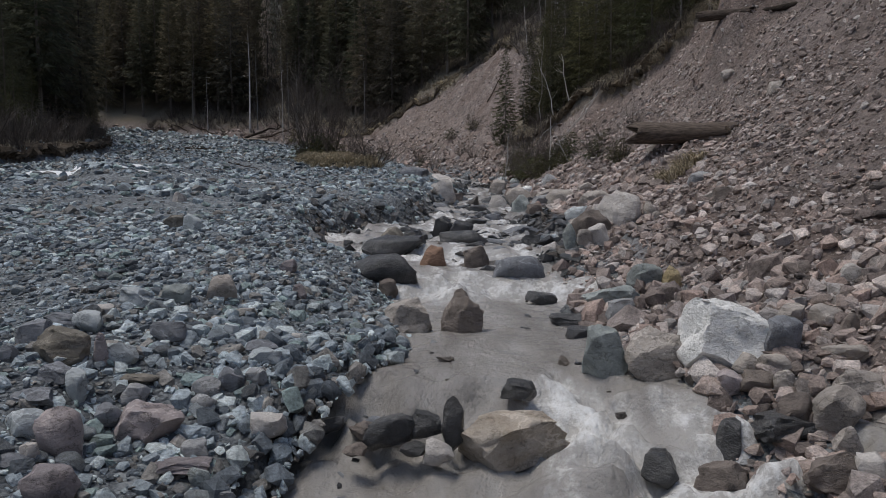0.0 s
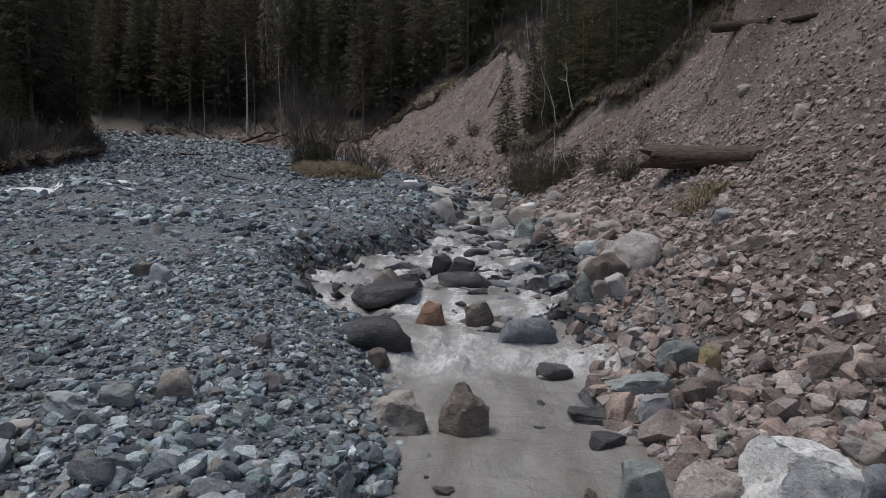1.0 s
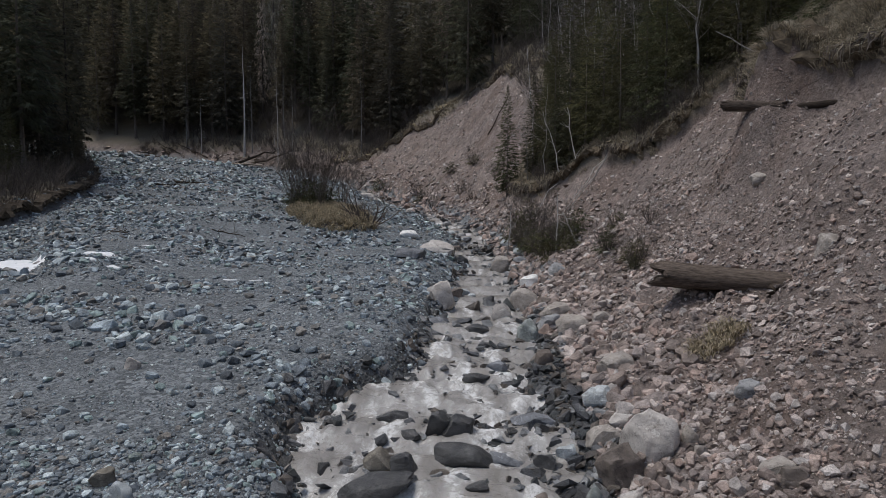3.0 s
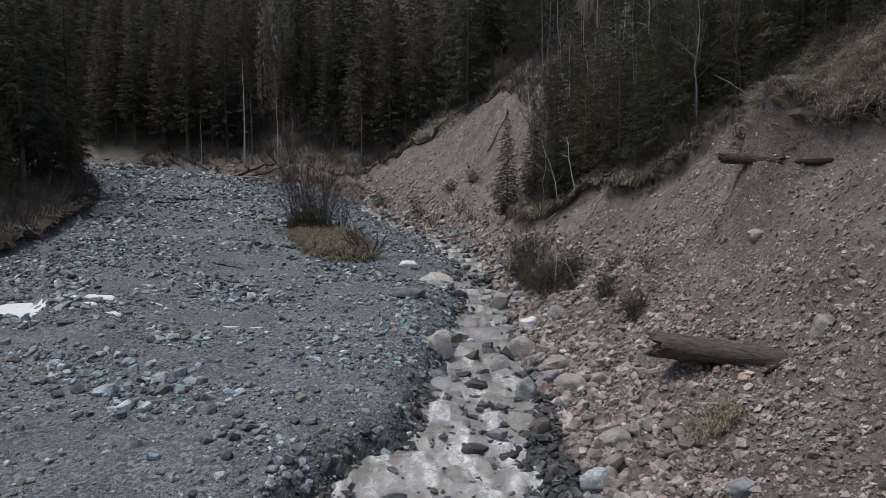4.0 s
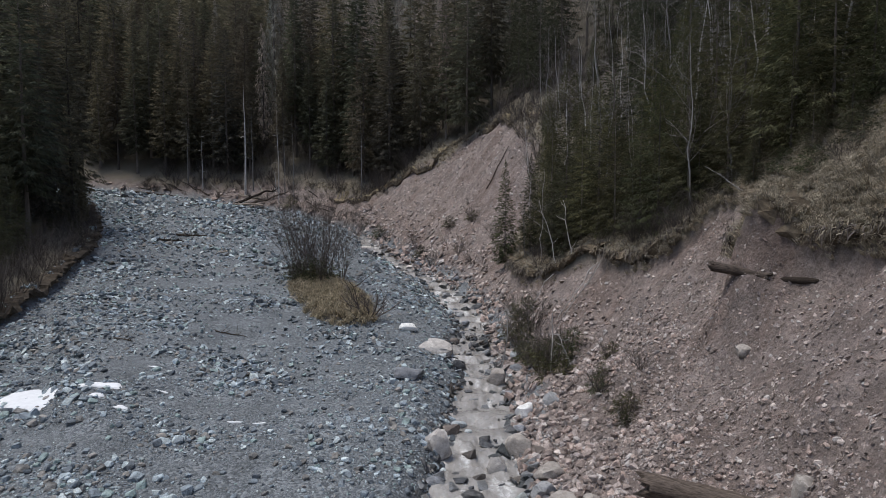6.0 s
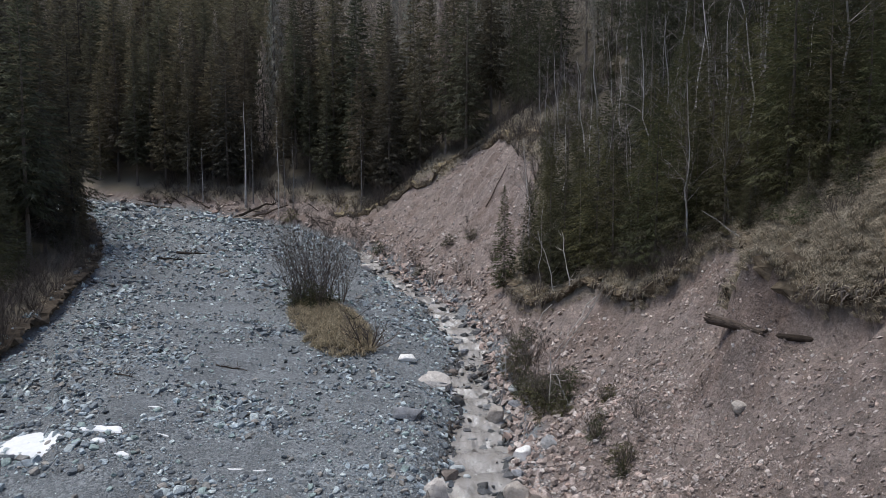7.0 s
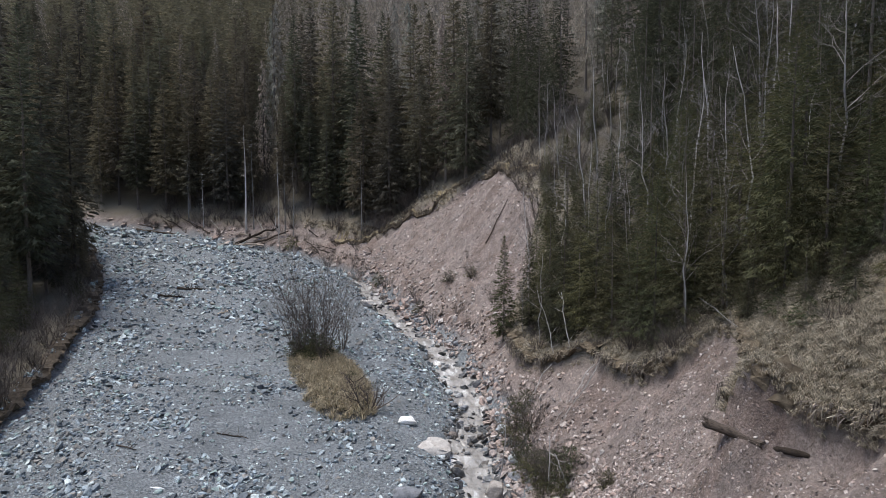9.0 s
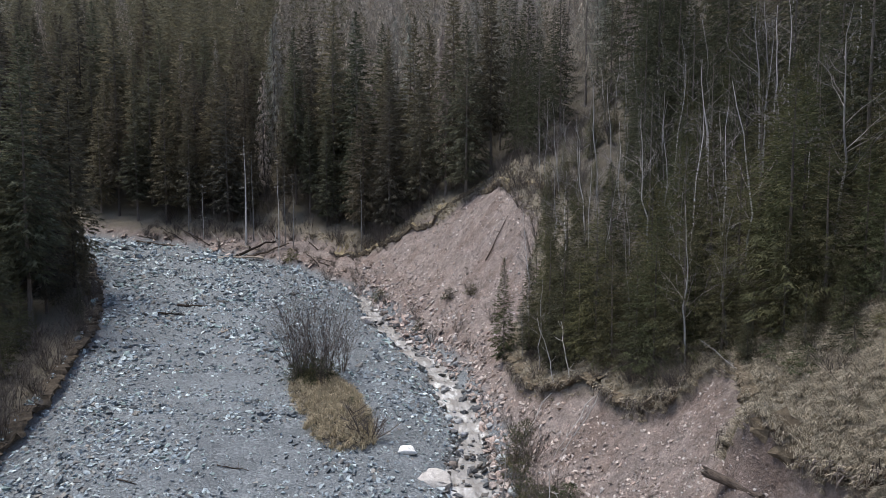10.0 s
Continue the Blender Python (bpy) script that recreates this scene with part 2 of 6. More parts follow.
def value_noise(x, y, size):
    """Smooth noise from 0 to 1 with lumps of that size in metres."""
    u, v = np.asarray(x) / size + 1000.37, np.asarray(y) / size + 1000.71
    i, j = np.floor(u).astype(int), np.floor(v).astype(int)
    a, b = u - i, v - j
    a, b = a * a * (3 - 2 * a), b * b * (3 - 2 * b)
    at = lambda p, q: LATTICE[p % 256, q % 256]
    return (at(i, j) * (1 - a) + at(i + 1, j) * a) * (1 - b) + (at(i, j + 1) * (1 - a) + at(i + 1, j + 1) * a) * b


def lumps(x, y, size, octaves=3):
    """Fractal noise about zero, within about -0.5 to 0.5."""
    total, weight, norm = 0.0, 1.0, 0.0
    for k in range(octaves):
        total = total + weight * (value_noise(x + 37.1 * k, y - 19.3 * k, size / 2 ** k) - 0.5)
        norm, weight = norm + weight, weight * 0.55
    return total / norm * 1.4


def table(v, pairs):
    return np.interp(v, [p[0] for p in pairs], [p[1] for p in pairs])


def ease(v, lo, hi):
    k = np.clip((v - lo) / (hi - lo), 0, 1)
    return k * k * (3 - 2 * k)


# the toe of the outer bank, from below the camera up the valley and round its bend
TOE = [(1.6, -60), (1.6, -12), (2.2, 3), (2.3, 8), (2.9, 14), (3.3, 20), (3.6, 26), (4.0, 31), (3.6, 38), (2.6, 46), (1.0, 53),
       (-2.6, 61), (-8, 72.5), (-18, 81.0), (-34, 88.5), (-60, 95), (-120, 110), (-700, 230)]
ALONG_0 = -48.0


def toe(x, y):
    """Signed distance from the toe line (plus: up the outer bank) and the way along it."""
    x, y = np.asarray(x, float), np.asarray(y, float)
    best, side, along, run = np.full(x.shape, 1e9), np.zeros(x.shape), np.zeros(x.shape), ALONG_0
    for (ax, ay), (bx, by) in zip(TOE[:-1], TOE[1:]):
        dx, dy = bx - ax, by - ay
        far = math.hypot(dx, dy)
        k = np.clip(((x - ax) * dx + (y - ay) * dy) / far ** 2, 0, 1)
        ex, ey = x - ax - k * dx, y - ay - k * dy
        d = np.hypot(ex, ey)
        m = d < best - 1e-9
        best = np.where(m, d, best)
        side = np.where(m, np.where(dy * ex - dx * ey >= 0, d, -d), side)
        along = np.where(m, run + k * far, along)
        run += far
    return side, along


WATER = [(-48, -6.5), (0, -1.5), (15.6, -0.14), (16.05, -0.08), (16.45, 0.14), (16.9, 0.36), (17.5, 0.43), (20.3, 0.52), (21.3, 0.84), (22.2, 0.9), (24, 1.08), (26, 1.22),
         (31, 1.6), (38, 2.1), (43, 2.5), (50, 3.1), (58, 3.8), (65.5, 4.4), (74, 5.2), (87.5, 7.0), (101.6, 9.6), (119, 11.6), (146, 14), (210, 19), (800, 60)]
# how far the stream's other edge lies from the toe
WIDTH = [(0, 2.6), (14, 3.5), (16, 3.6), (17, 3.3), (17.8, 2.85), (19, 2.85), (20, 3.0), (21, 3.0), (22.3, 4.5), (23.5, 5.3), (25, 5.6), (27, 4.9), (29, 3.7), (31, 3.7), (35.5, 3.2), (40, 3.2), (43, 2.9), (45.5, 3.5),
         (49, 3.0), (52, 2.3), (56, 2.6), (60.5, 2.7), (65, 2.8), (70, 3.0), (76, 2.9), (82, 2.7), (88, 1.5), (92, 0.0), (800, 0.0)]
# how far its near edge lies from the toe
INSET = [(0, 0.0), (15, 0.1), (17, 0.3), (19, 0.7), (21, 1.0), (22, 1.0), (25, 0.5), (27, 0.9), (29, 1.3), (31, 1.0), (32, 0.6), (35, 0.7), (40, 0.9), (45.5, 1.1), (49, 1.0), (52, 0.6), (56, 0.6),
         (61, 0.9), (66, 1.1), (70, 1.6), (75, 1.6), (79, 1.2), (86, 0.5), (92, 0.2), (800, 0.2)]
# the edge of the turf above the bare slope
EDGE = [(-48, 20), (10, 20), (24, 15.5), (27, 12.5), (30, 10.3), (31.7, 9.2), (33, 8.2), (34, 7.3), (35, 6.7), (36, 7.2), (37.4, 8.2), (39.6, 8.6), (40.6, 8.3), (41.3, 6.3), (43.8, 4.9),
        (46.5, 4.3), (49.6, 3.1), (52, 2.1), (56, 2.0), (60, 3.0), (64, 6.5), (68, 10.3), (71.2, 11.2), (76.2, 12.3), (81.5, 13.4), (85, 13.9), (86.8, 9.0), (88.6, 7.4),
        (92.7, 6.2), (95.6, 5.8), (100, 5.4), (104, 5.6), (109, 5.0), (112, 4.0), (116, 2.6), (125, 1.6), (800, 1.0)]
RISE = [(0, 0.22), (1, 0.52), (2, 1.0), (3, 1.5), (4, 2.2), (4.8, 2.95), (5.7, 4.0), (6.8, 5.45), (7.5, 6.3), (8.5, 7.5), (10, 9.2), (12, 11.2), (16, 15.0), (20, 18.6), (40, 34), (90, 74), (250, 160), (900, 320)]
MID_RISE = [(0, 0.45), (1, 1.2), (2, 2.2), (3, 3.0), (3.7, 3.4), (5, 5.0), (6.3, 6.2), (8, 8.1), (10, 10), (12, 11.8), (16, 15.2), (20, 18.6), (40, 34), (90, 74), (250, 160), (900, 320)]
FAR_RISE = [(0, 0.3), (1, 1.3), (2, 2.0), (3, 2.9), (5, 4.6), (7.3, 6.8), (9.3, 9.0), (16, 15.2), (20, 18.4), (40, 34), (90, 74), (250, 160), (900, 320)]
# the foot of the wooded bank across the gravel
WOOD = [(-14, -60), (-17, 0), (-19.8, 18), (-22.6, 30), (-25.2, 40), (-30, 54), (-36, 66), (-44, 78), (-62, 88), (-120, 100), (-700, 215)]


def wood(x, y):
    """Distance beyond the foot of the wooded bank (plus: among its trees)."""
    x, y = np.asarray(x, float), np.asarray(y, float)
    best, side = np.full(x.shape, 1e9), np.zeros(x.shape)
    for (ax, ay), (bx, by) in zip(WOOD[:-1], WOOD[1:]):
        dx, dy = bx - ax, by - ay
        k = np.clip(((x - ax) * dx + (y - ay) * dy) / (dx * dx + dy * dy), 0, 1)
        ex, ey = x - ax - k * dx, y - ay - k * dy
        d = np.hypot(ex, ey)
        m = d < best - 1e-9
        best, side = np.where(m, d, best), np.where(m, np.where(dy * ex - dx * ey < 0, d, -d), side)
    return side


def stream_level(along):
    stairs = ease(along, 21, 23) * 0.10 * np.sin(along * 2 * math.pi / 1.9 + 0.8 * np.sin(along * 0.7))
    return table(along, WATER) + table(along, [(22, 0.7), (30, 0.5), (36, 0.9)]) * stairs


def bar_level(x, y):
    swell = 0.5 * ease(-x, 9, 13) * ease(y, 19, 25) * (1 - ease(y, 36, 44))
    return BAR[0] + BAR[1] * y + BAR[2] * y * y + BAR[3] * x + BAR[4] * x * y - 0.32 * (1 - ease(y, 5, 12)) + swell


BAR = (0.638, 0.0817, 0.00026, 0.0109, -0.00067)
ISLAND = (-7.15, 41.3, 2.1, 6.4, 0.41)


KNOLLS = ((6.1, 16.7, 1.26, 0.55), (10.4, 22.0, 1.1, 2.3), (7.6, 24.4, 1.7, 0.9), (7.2, 19.6, 1.2, 0.55), (12.1, 19.5, 1.4, -0.8), (8.8, 16.4, 0.8, 0.6), (7.6, 35.0, 2.0, 0.6), (9.3, 20.6, 0.8, -0.35))


def island(x, y):
    """Inside the grassy islet: from 1 at its middle to 0 at its rim."""
    c, s = math.cos(ISLAND[4]), math.sin(ISLAND[4])
    u, v = (x - ISLAND[0]) * c + (y - ISLAND[1]) * s, (y - ISLAND[1]) * c - (x - ISLAND[0]) * s
    return 1 - np.hypot(u / ISLAND[2], v / ISLAND[3]) + 0.35 * lumps(x, y, 1.5)


def height(x, y, rough=True):
    x, y = np.asarray(x, float), np.asarray(y, float)
    side, along = toe(x, y)
    low = table(along, WATER)
    inner = -side
    width = table(along, WIDTH) + 0.35 * lumps(x, y, 1.6)
    # the gravel bar and its bank to the stream
    reach = table(along, [(0, 2.0), (18, 2.2), (21.5, 1.6), (22.5, 0.8), (28, 0.7), (31, 1.0), (40, 1.6), (45, 3.6), (50, 4.5), (60, 4.2), (800, 4)])
    bar = np.where(y > 76, bar_level(x, 76.0) + 0.12 * (y - 76), bar_level(x, y))
    bar = bar + np.maximum(low + 0.12 - bar, 0) * (1 - ease(inner, 4, 11))
    k = np.clip((inner - width) / reach, 0, 1)
    k = 1 - (1 - k) ** table(along, [(18, 0.95), (21, 1.6)])
    left = low + 0.04 + (bar - low) * k
    shelf = np.where(along < 24, np.minimum(low, table(along - 1.3, WATER)), low)
    near = table(along, INSET) * (0.8 + 0.8 * lumps(x, y, 0.9))
    bed = shelf - 0.22 * ease(inner, near, near + 0.4) * (1 - ease(inner, width - 0.6, width)) - 0.02
    # the outer bank
    edge = table(along, EDGE) + 0.6 * lumps(x, y, 2.2)
    far = ease(along, 58, 66)
    up = np.maximum(side, 0)
    mid = ease(along, 33, 46)
    rise = (table(up, RISE) * (1 - mid) + table(up, MID_RISE) * mid) * (1 - far) + table(up, FAR_RISE) * far
    rise = rise * table(along, [(88, 1.0), (94, 0.56), (99, 0.56), (107, 0.7), (125, 0.8), (800, 0.8)])
    rise = rise + 1.8 * ease(up, 5, 12) * ease(along, 62, 68) * (1 - ease(along, 78, 86))
    lip = ease(up, edge - table(along, [(30, 0.12), (33, 0.5), (37, 0.5), (40, 0.12)]), edge + 0.12) * (table(along, [(30, 0.5), (33, 1.2), (37, 1.1), (40, 0.55)]) + 0.3 * lumps(x, y, 3.1))
    right = low + rise * ease(up, -0.4, 0.3) + lip
    z = np.where(side > 0, right, np.where(inner < near, low + 0.05 + 0.16 * (1 - inner / np.maximum(near, 0.05)), np.where(inner < width, bed, left)))
    # the wooded bank
    w = wood(x, y) + 0.8 * lumps(x, y, 2.2)
    z = z + np.where(side < 0, ease(w, -0.25, 0.35) * 0.9 + np.maximum(w, 0) * 0.12 + np.maximum(w - 8, 0) * 0.38, 0)
    # an old side channel with a low bank on the bar's far side
    z = z - 0.38 * ease(-(x + 0.63 * (y - 24.4) + 14.3) + 0.8 * lumps(x, y, 2.0), 0, 0.5) * ease(y, 18, 24) * (1 - ease(y, 34, 44)) * (side < 0)
    # knolls and hollows of the eroding slope
    for kx, ky, wide, tall in KNOLLS:
        z = z + tall * np.exp(-((x - kx) ** 2 + (y - ky) ** 2) / wide ** 2)
    # shallow wheel ruts on the bar
    rut = np.exp(-((y - 17.55 - 0.27 * np.abs(x + 1.2)) / 0.22) ** 2) + np.exp(-((y - 19.1 - 0.25 * np.abs(x + 1.2)) / 0.25) ** 2)
    z = z - 0.07 * rut * ease(-x, 1.9, 2.6) * (1 - ease(-x, 8.5, 10.5))
    isle = island(x, y)
    z = z + 0.45 * ease(isle, 0.0, 0.25)
    if rough:
        bare = (side < 0) & (inner > width)
        z = z + np.where(bare, 0.16 * lumps(x, y, 4.0, 3) + 0.07 * lumps(x, y, 0.7, 3), 0)
        z = z + np.where(side > 0.5, 0.5 * lumps(x, y, 3.2, 4) * ease(side, 0.5, 4) + 0.46 * lumps(x, y, 0.75, 4), 0)
        rill = (value_noise(along, side * 0.12, 0.9) - 0.5) * 0.5 + (value_noise(along, side * 0.2, 0.33) - 0.5) * 0.12
        z = z + np.where(side > 0, rill * ease(side, 3.0, 5.0), 0)
        z = z + np.where((side <= 0) & (inner <= width), 0.10 * lumps(x, y, 0.9, 2), 0)
        z = z + np.where((side <= 0) & (inner < near), 0.12 * lumps(x, y, 0.4, 2), 0)
    return z

# ---- building helpers ----
def mesh_of(name, verts, faces, material, smooth=False, crease=0):
    """A mesh from arrays: verts (n, 3) and triangles or quads (m, 3 or 4)."""
    verts, faces = np.asarray(verts, np.float32), np.asarray(faces, np.int32)
    me = bpy.data.meshes.new(name)
    k = faces.shape[1]
    me.vertices.add(len(verts))
    me.vertices.foreach_set("co", verts.ravel())
    me.loops.add(faces.size)
    me.loops.foreach_set("vertex_index", faces.ravel())
    me.polygons.add(len(faces))
    me.polygons.foreach_set("loop_start", np.arange(0, faces.size, k, dtype=np.int32))
    me.polygons.foreach_set("use_smooth", np.full(len(faces), smooth))
    me.materials.append(material)
    me.update(calc_edges=True)
    me.validate()
    if crease:
        me.set_sharp_from_angle(angle=radians(crease))
    return me


def part(name, me, parent, label=""):
    ob = new(name, me)
    ob.parent = parent
    return tagged(ob, label)


def join(pieces):
    """One array of verts and one of triangles from a list of (verts, faces)."""
    vs, fs, base = [], [], 0
    for v, f in pieces:
        vs.append(v)
        fs.append(np.asarray(f) + base)
        base += len(v)
    return np.concatenate(vs), np.concatenate(fs)


def paint(me, name, rgb):
    col = me.color_attributes.new(name, "FLOAT_COLOR", "POINT")
    col.data.foreach_set("color", np.concatenate([rgb, np.ones((len(rgb), 1))], 1).astype(np.float32).ravel())


def spaced(stops):
    """Grid lines: from one stop to the next with the steps growing evenly."""
    out = [stops[0][0]]
    for (a, da), (b, db) in zip(stops[:-1], stops[1:]):
        n = max(1, round(2 * (b - a) / (da + db)))
        steps = np.linspace(da, db, n)
        out += list(a + np.cumsum(steps) * (b - a) / steps.sum())
    return np.array(out)


# ---- ground ----
xs = spaced([(-700, 90), (-120, 9), (-45, 0.7), (-12, 0.3), (-5, 0.13), (6, 0.11), (14, 0.16), (30, 0.9), (120, 9), (700, 90)])
ys = spaced([(-700, 90), (-60, 8), (-2, 0.5), (3.2, 0.12), (14, 0.13), (30, 0.2), (60, 0.4), (95, 0.8), (200, 7), (900, 90)])
gx, gy = np.meshgrid(xs, ys)
gz = height(gx, gy)
nx, ny = len(xs), len(ys)
cell = (np.arange(ny - 1)[:, None] * nx + np.arange(nx - 1)[None, :]).ravel()
ground_mesh = mesh_of("ground", np.stack([gx, gy, gz], -1).reshape(-1, 3), np.stack([cell, cell + 1, cell + 1 + nx, cell + nx], 1), ground_look, smooth=True)


def cover_of(x, y):
    """How far the ground is bare soil, turf and damp."""
    side, along = toe(x, y)
    width = table(along, WIDTH) + 0.35 * lumps(x, y, 1.6)
    ragged = 1.1 * lumps(x, y, 2.4, 4)
    soil = ease(side + 0.8 * lumps(x, y, 1.3), 0.1, 1.1)
    edge = table(along, EDGE) + 0.6 * lumps(x, y, 2.2)
    turf = ease(side - edge + 0.25 * ragged, -0.1, 0.25)
    w = wood(x, y) + 0.8 * lumps(x, y, 2.2)
    turf = np.maximum(turf, np.where(side < 0, ease(w, -0.3, 0.3), 0))
    turf = np.maximum(turf, ease(island(x, y), 0.0, 0.15))
    soil = np.maximum(soil, 0.45 * ease(w, -1.0, -0.2) * (side < 0))
    soil = soil * (1 - 0.85 * ease(side - edge - ragged, table(along, [(36, 4.0), (42, 0.6), (60, 0.6), (66, 2.0)]), table(along, [(36, 7.0), (42, 2.0), (60, 2.0), (66, 5.0)])))
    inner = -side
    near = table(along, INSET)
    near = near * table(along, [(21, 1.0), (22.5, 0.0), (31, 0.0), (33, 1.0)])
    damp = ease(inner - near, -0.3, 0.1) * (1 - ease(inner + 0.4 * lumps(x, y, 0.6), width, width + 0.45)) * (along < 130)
    return np.stack([soil, turf, damp], -1)


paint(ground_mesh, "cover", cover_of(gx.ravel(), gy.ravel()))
ground = tagged(new("ground", ground_mesh), "valley floor of grey slate gravel between eroded earth slopes", "ground", kind="structure")

# ---- stream ----
def stream_mesh():
    runs = spaced([(4, 0.3), (14, 0.05), (20, 0.06), (30, 0.08), (45, 0.13), (64, 0.22), (90, 0.4)])
    n = 72
    line = np.array(TOE, float)
    lengths = ALONG_0 + np.concatenate([[0], np.cumsum(np.hypot(*np.diff(line, axis=0).T))])
    soft = np.linspace(-2.4, 2.4, 9)
    px = np.mean([np.interp(runs + d, lengths, line[:, 0]) for d in soft], 0)
    py = np.mean([np.interp(runs + d, lengths, line[:, 1]) for d in soft], 0)
    tx, ty = np.gradient(px, runs), np.gradient(py, runs)
    far = np.hypot(tx, ty)
    tx, ty = tx / far, ty / far
    across = np.linspace(-0.5, 1, n)[None, :]
    wide = (table(runs, WIDTH) + 0.6)[:, None]
    off = np.where(across < 0, across * 1.6, across * wide)
    x, y = px[:, None] - ty[:, None] * off, py[:, None] + tx[:, None] * off
    u = np.broadcast_to(runs[:, None], x.shape)
    # the lips of the falls bend and break across the stream
    shift = 1.5 * lumps(x, y, 1.5, 3) + 0.5 * lumps(x, y, 0.4, 2)
    v = u + shift * ease(u, 14, 16) - 0.35 * (off - 1.2) * (u < 19)
    level = stream_level(v)
    steep = np.clip((stream_level(v + 0.12) - stream_level(v - 0.12)) / 0.24, 0, 3)
    after = np.clip((stream_level(v + 0.75) - stream_level(v + 0.1)) / 0.65, 0, 3)
    wild = np.clip((steep - 0.13) * 2.2, 0, 1)
    churn = np.clip((after - 0.13) * 2.0, 0, 1)
    rapid = ease(u, 20.6, 21.8) * (1 - ease(u, 30, 36))
    boil = np.where(u < 19.5, ease(1.9 - off, 0.0, 0.5), 0.5) * np.clip(wild + churn, 0, 1)
    wave = boil * (0.30 * np.abs(lumps(x, y, 0.42, 3)) + 0.16 * lumps(x, y, 0.16, 2)) + (0.05 + 0.30 * wild + 0.30 * churn + 0.14 * rapid) * (0.6 * lumps(x, y * 0.8, 0.5, 3) + 0.6 * lumps(x, y, 0.22, 2)) + (0.02 + 0.03 * churn) * lumps(x, y, 0.15, 2)
    z = level + wave
    idx = (np.arange(len(runs) - 1)[:, None] * n + np.arange(n - 1)[None, :]).ravel()
    me = mesh_of("stream", np.stack([x, y, z], -1).reshape(-1, 3), np.stack([idx, idx + n, idx + n + 1, idx + 1], 1), water_look, smooth=True)
    chute = np.where(u < 19.5, ease(1.75 - off, 0.0, 0.4) + 0.7 * ease(off, 2.3, 2.6) * (u < 16.1), 1.0)
    foam = (0.75 * wild + 0.85 * churn) * chute * table(u, [(19.8, 1.0), (20.4, 1.3), (23, 1.25), (25, 1.0), (29, 1.0), (34, 0.35)]) * np.where(u < 19.5, np.clip(0.62 + 2.4 * lumps(x * 1.4, y * 0.55, 0.6, 3), 0.08, 1.15), 1.0) + rapid * np.clip(0.03 + 3.0 * lumps(x * 1.5, y * 0.5, 0.6, 3), 0, 0.9) + ease(u, 30, 34) * (np.clip((lumps(x * 1.3, y * 0.7, 0.8, 3) - table(u, [(40, 0.2), (50, 0.20), (90, 0.16)])) * 3, 0, 0.6) + 0.5 * np.clip((steep - 0.34) * 3, 0, 1) * (lumps(x, y, 1.1, 2) > 0.0))
    foam = np.clip(foam, 0, 1)
    paint(me, "foam", np.repeat(foam.reshape(-1, 1), 3, 1))
    uv = me.uv_layers.new(name="flow")
    flat = np.stack([u + 0.3 * shift, np.broadcast_to(off, x.shape) + 0.25 * lumps(x, y, 1.2, 2)], -1).reshape(-1, 2)
    loops = np.empty(len(me.loops), np.int32)
    me.loops.foreach_get("vertex_index", loops)
    uv.data.foreach_set("uv", flat[loops].astype(np.float32).ravel())
    return me


stream = tagged(new("stream", stream_mesh()), "silty grey mountain stream with white foaming rapids", "stream", kind="structure")


# ---- stones ----
dice = np.random.RandomState(11)


def hull(points):
    bm = bmesh.new()
    for p in points:
        bm.verts.new(p)
    got = bmesh.ops.convex_hull(bm, input=bm.verts[:])
    loose = [v for v in bm.verts if not v.link_faces]
    bmesh.ops.delete(bm, geom=loose, context="VERTS")
    bmesh.ops.triangulate(bm, faces=bm.faces[:])
    bmesh.ops.recalc_face_normals(bm, faces=bm.faces[:])
    bm.verts.index_update()
    v = np.array([x.co[:] for x in bm.verts])
    f = np.array([[x.index for x in q.verts] for q in bm.faces])
    bm.free()
    return v, f


def chip(points, flat, seed):
    """A small angular stone about 1 long."""
    r = np.random.RandomState(seed)
    p = r.uniform(-1, 1, (points, 3))
    p /= np.max(np.abs(p), 1)[:, None] ** 0.8 * np.linalg.norm(p, axis=1)[:, None] ** 0.2
    return hull(p * np.array([0.5, 0.5 * r.uniform(0.6, 0.9), 0.5 * flat]))


def rock(seed, detail=3, cuts=13, lumpy=0.06, boxy=0.6):
    """A broken block: a ball with flat faces hewn off and a grainy skin, about 1 across."""
    r = np.random.RandomState(seed)
    bm = bmesh.new()
    bmesh.ops.create_icosphere(bm, subdivisions=detail, radius=1.0)
    v = np.array([x.co[:] for x in bm.verts])
    f = np.array([[x.index for x in q.verts] for q in bm.faces])
    bm.free()
    axes = np.vstack([np.eye(3), -np.eye(3)]) + r.normal(0, 0.28, (6, 3))
    ways = np.vstack([axes, r.normal(0, 1, (cuts - 6, 3))])
    for i, w in enumerate(ways):
        w = w / np.linalg.norm(w)
        d = r.uniform(0.58, 0.76) if i < 6 else r.uniform(0.64, 0.86)
        over = np.maximum(v @ w - d, 0)
        v = v - over[:, None] * w
    shift = r.uniform(-50, 50, 3)
    for size, amount in ((0.6, lumpy), (0.24, lumpy * 0.8), (0.10, lumpy * 0.45)):
        v = v + amount * np.stack([lumps(v[:, 0] + shift[0] + k * 9, v[:, 1] + v[:, 2] * 1.7 + shift[1] + k * 5, size, 2) for k in range(3)], 1)
    v -= (v.max(0) + v.min(0)) / 2
    v /= (v.max(0) - v.min(0))
    return v, f


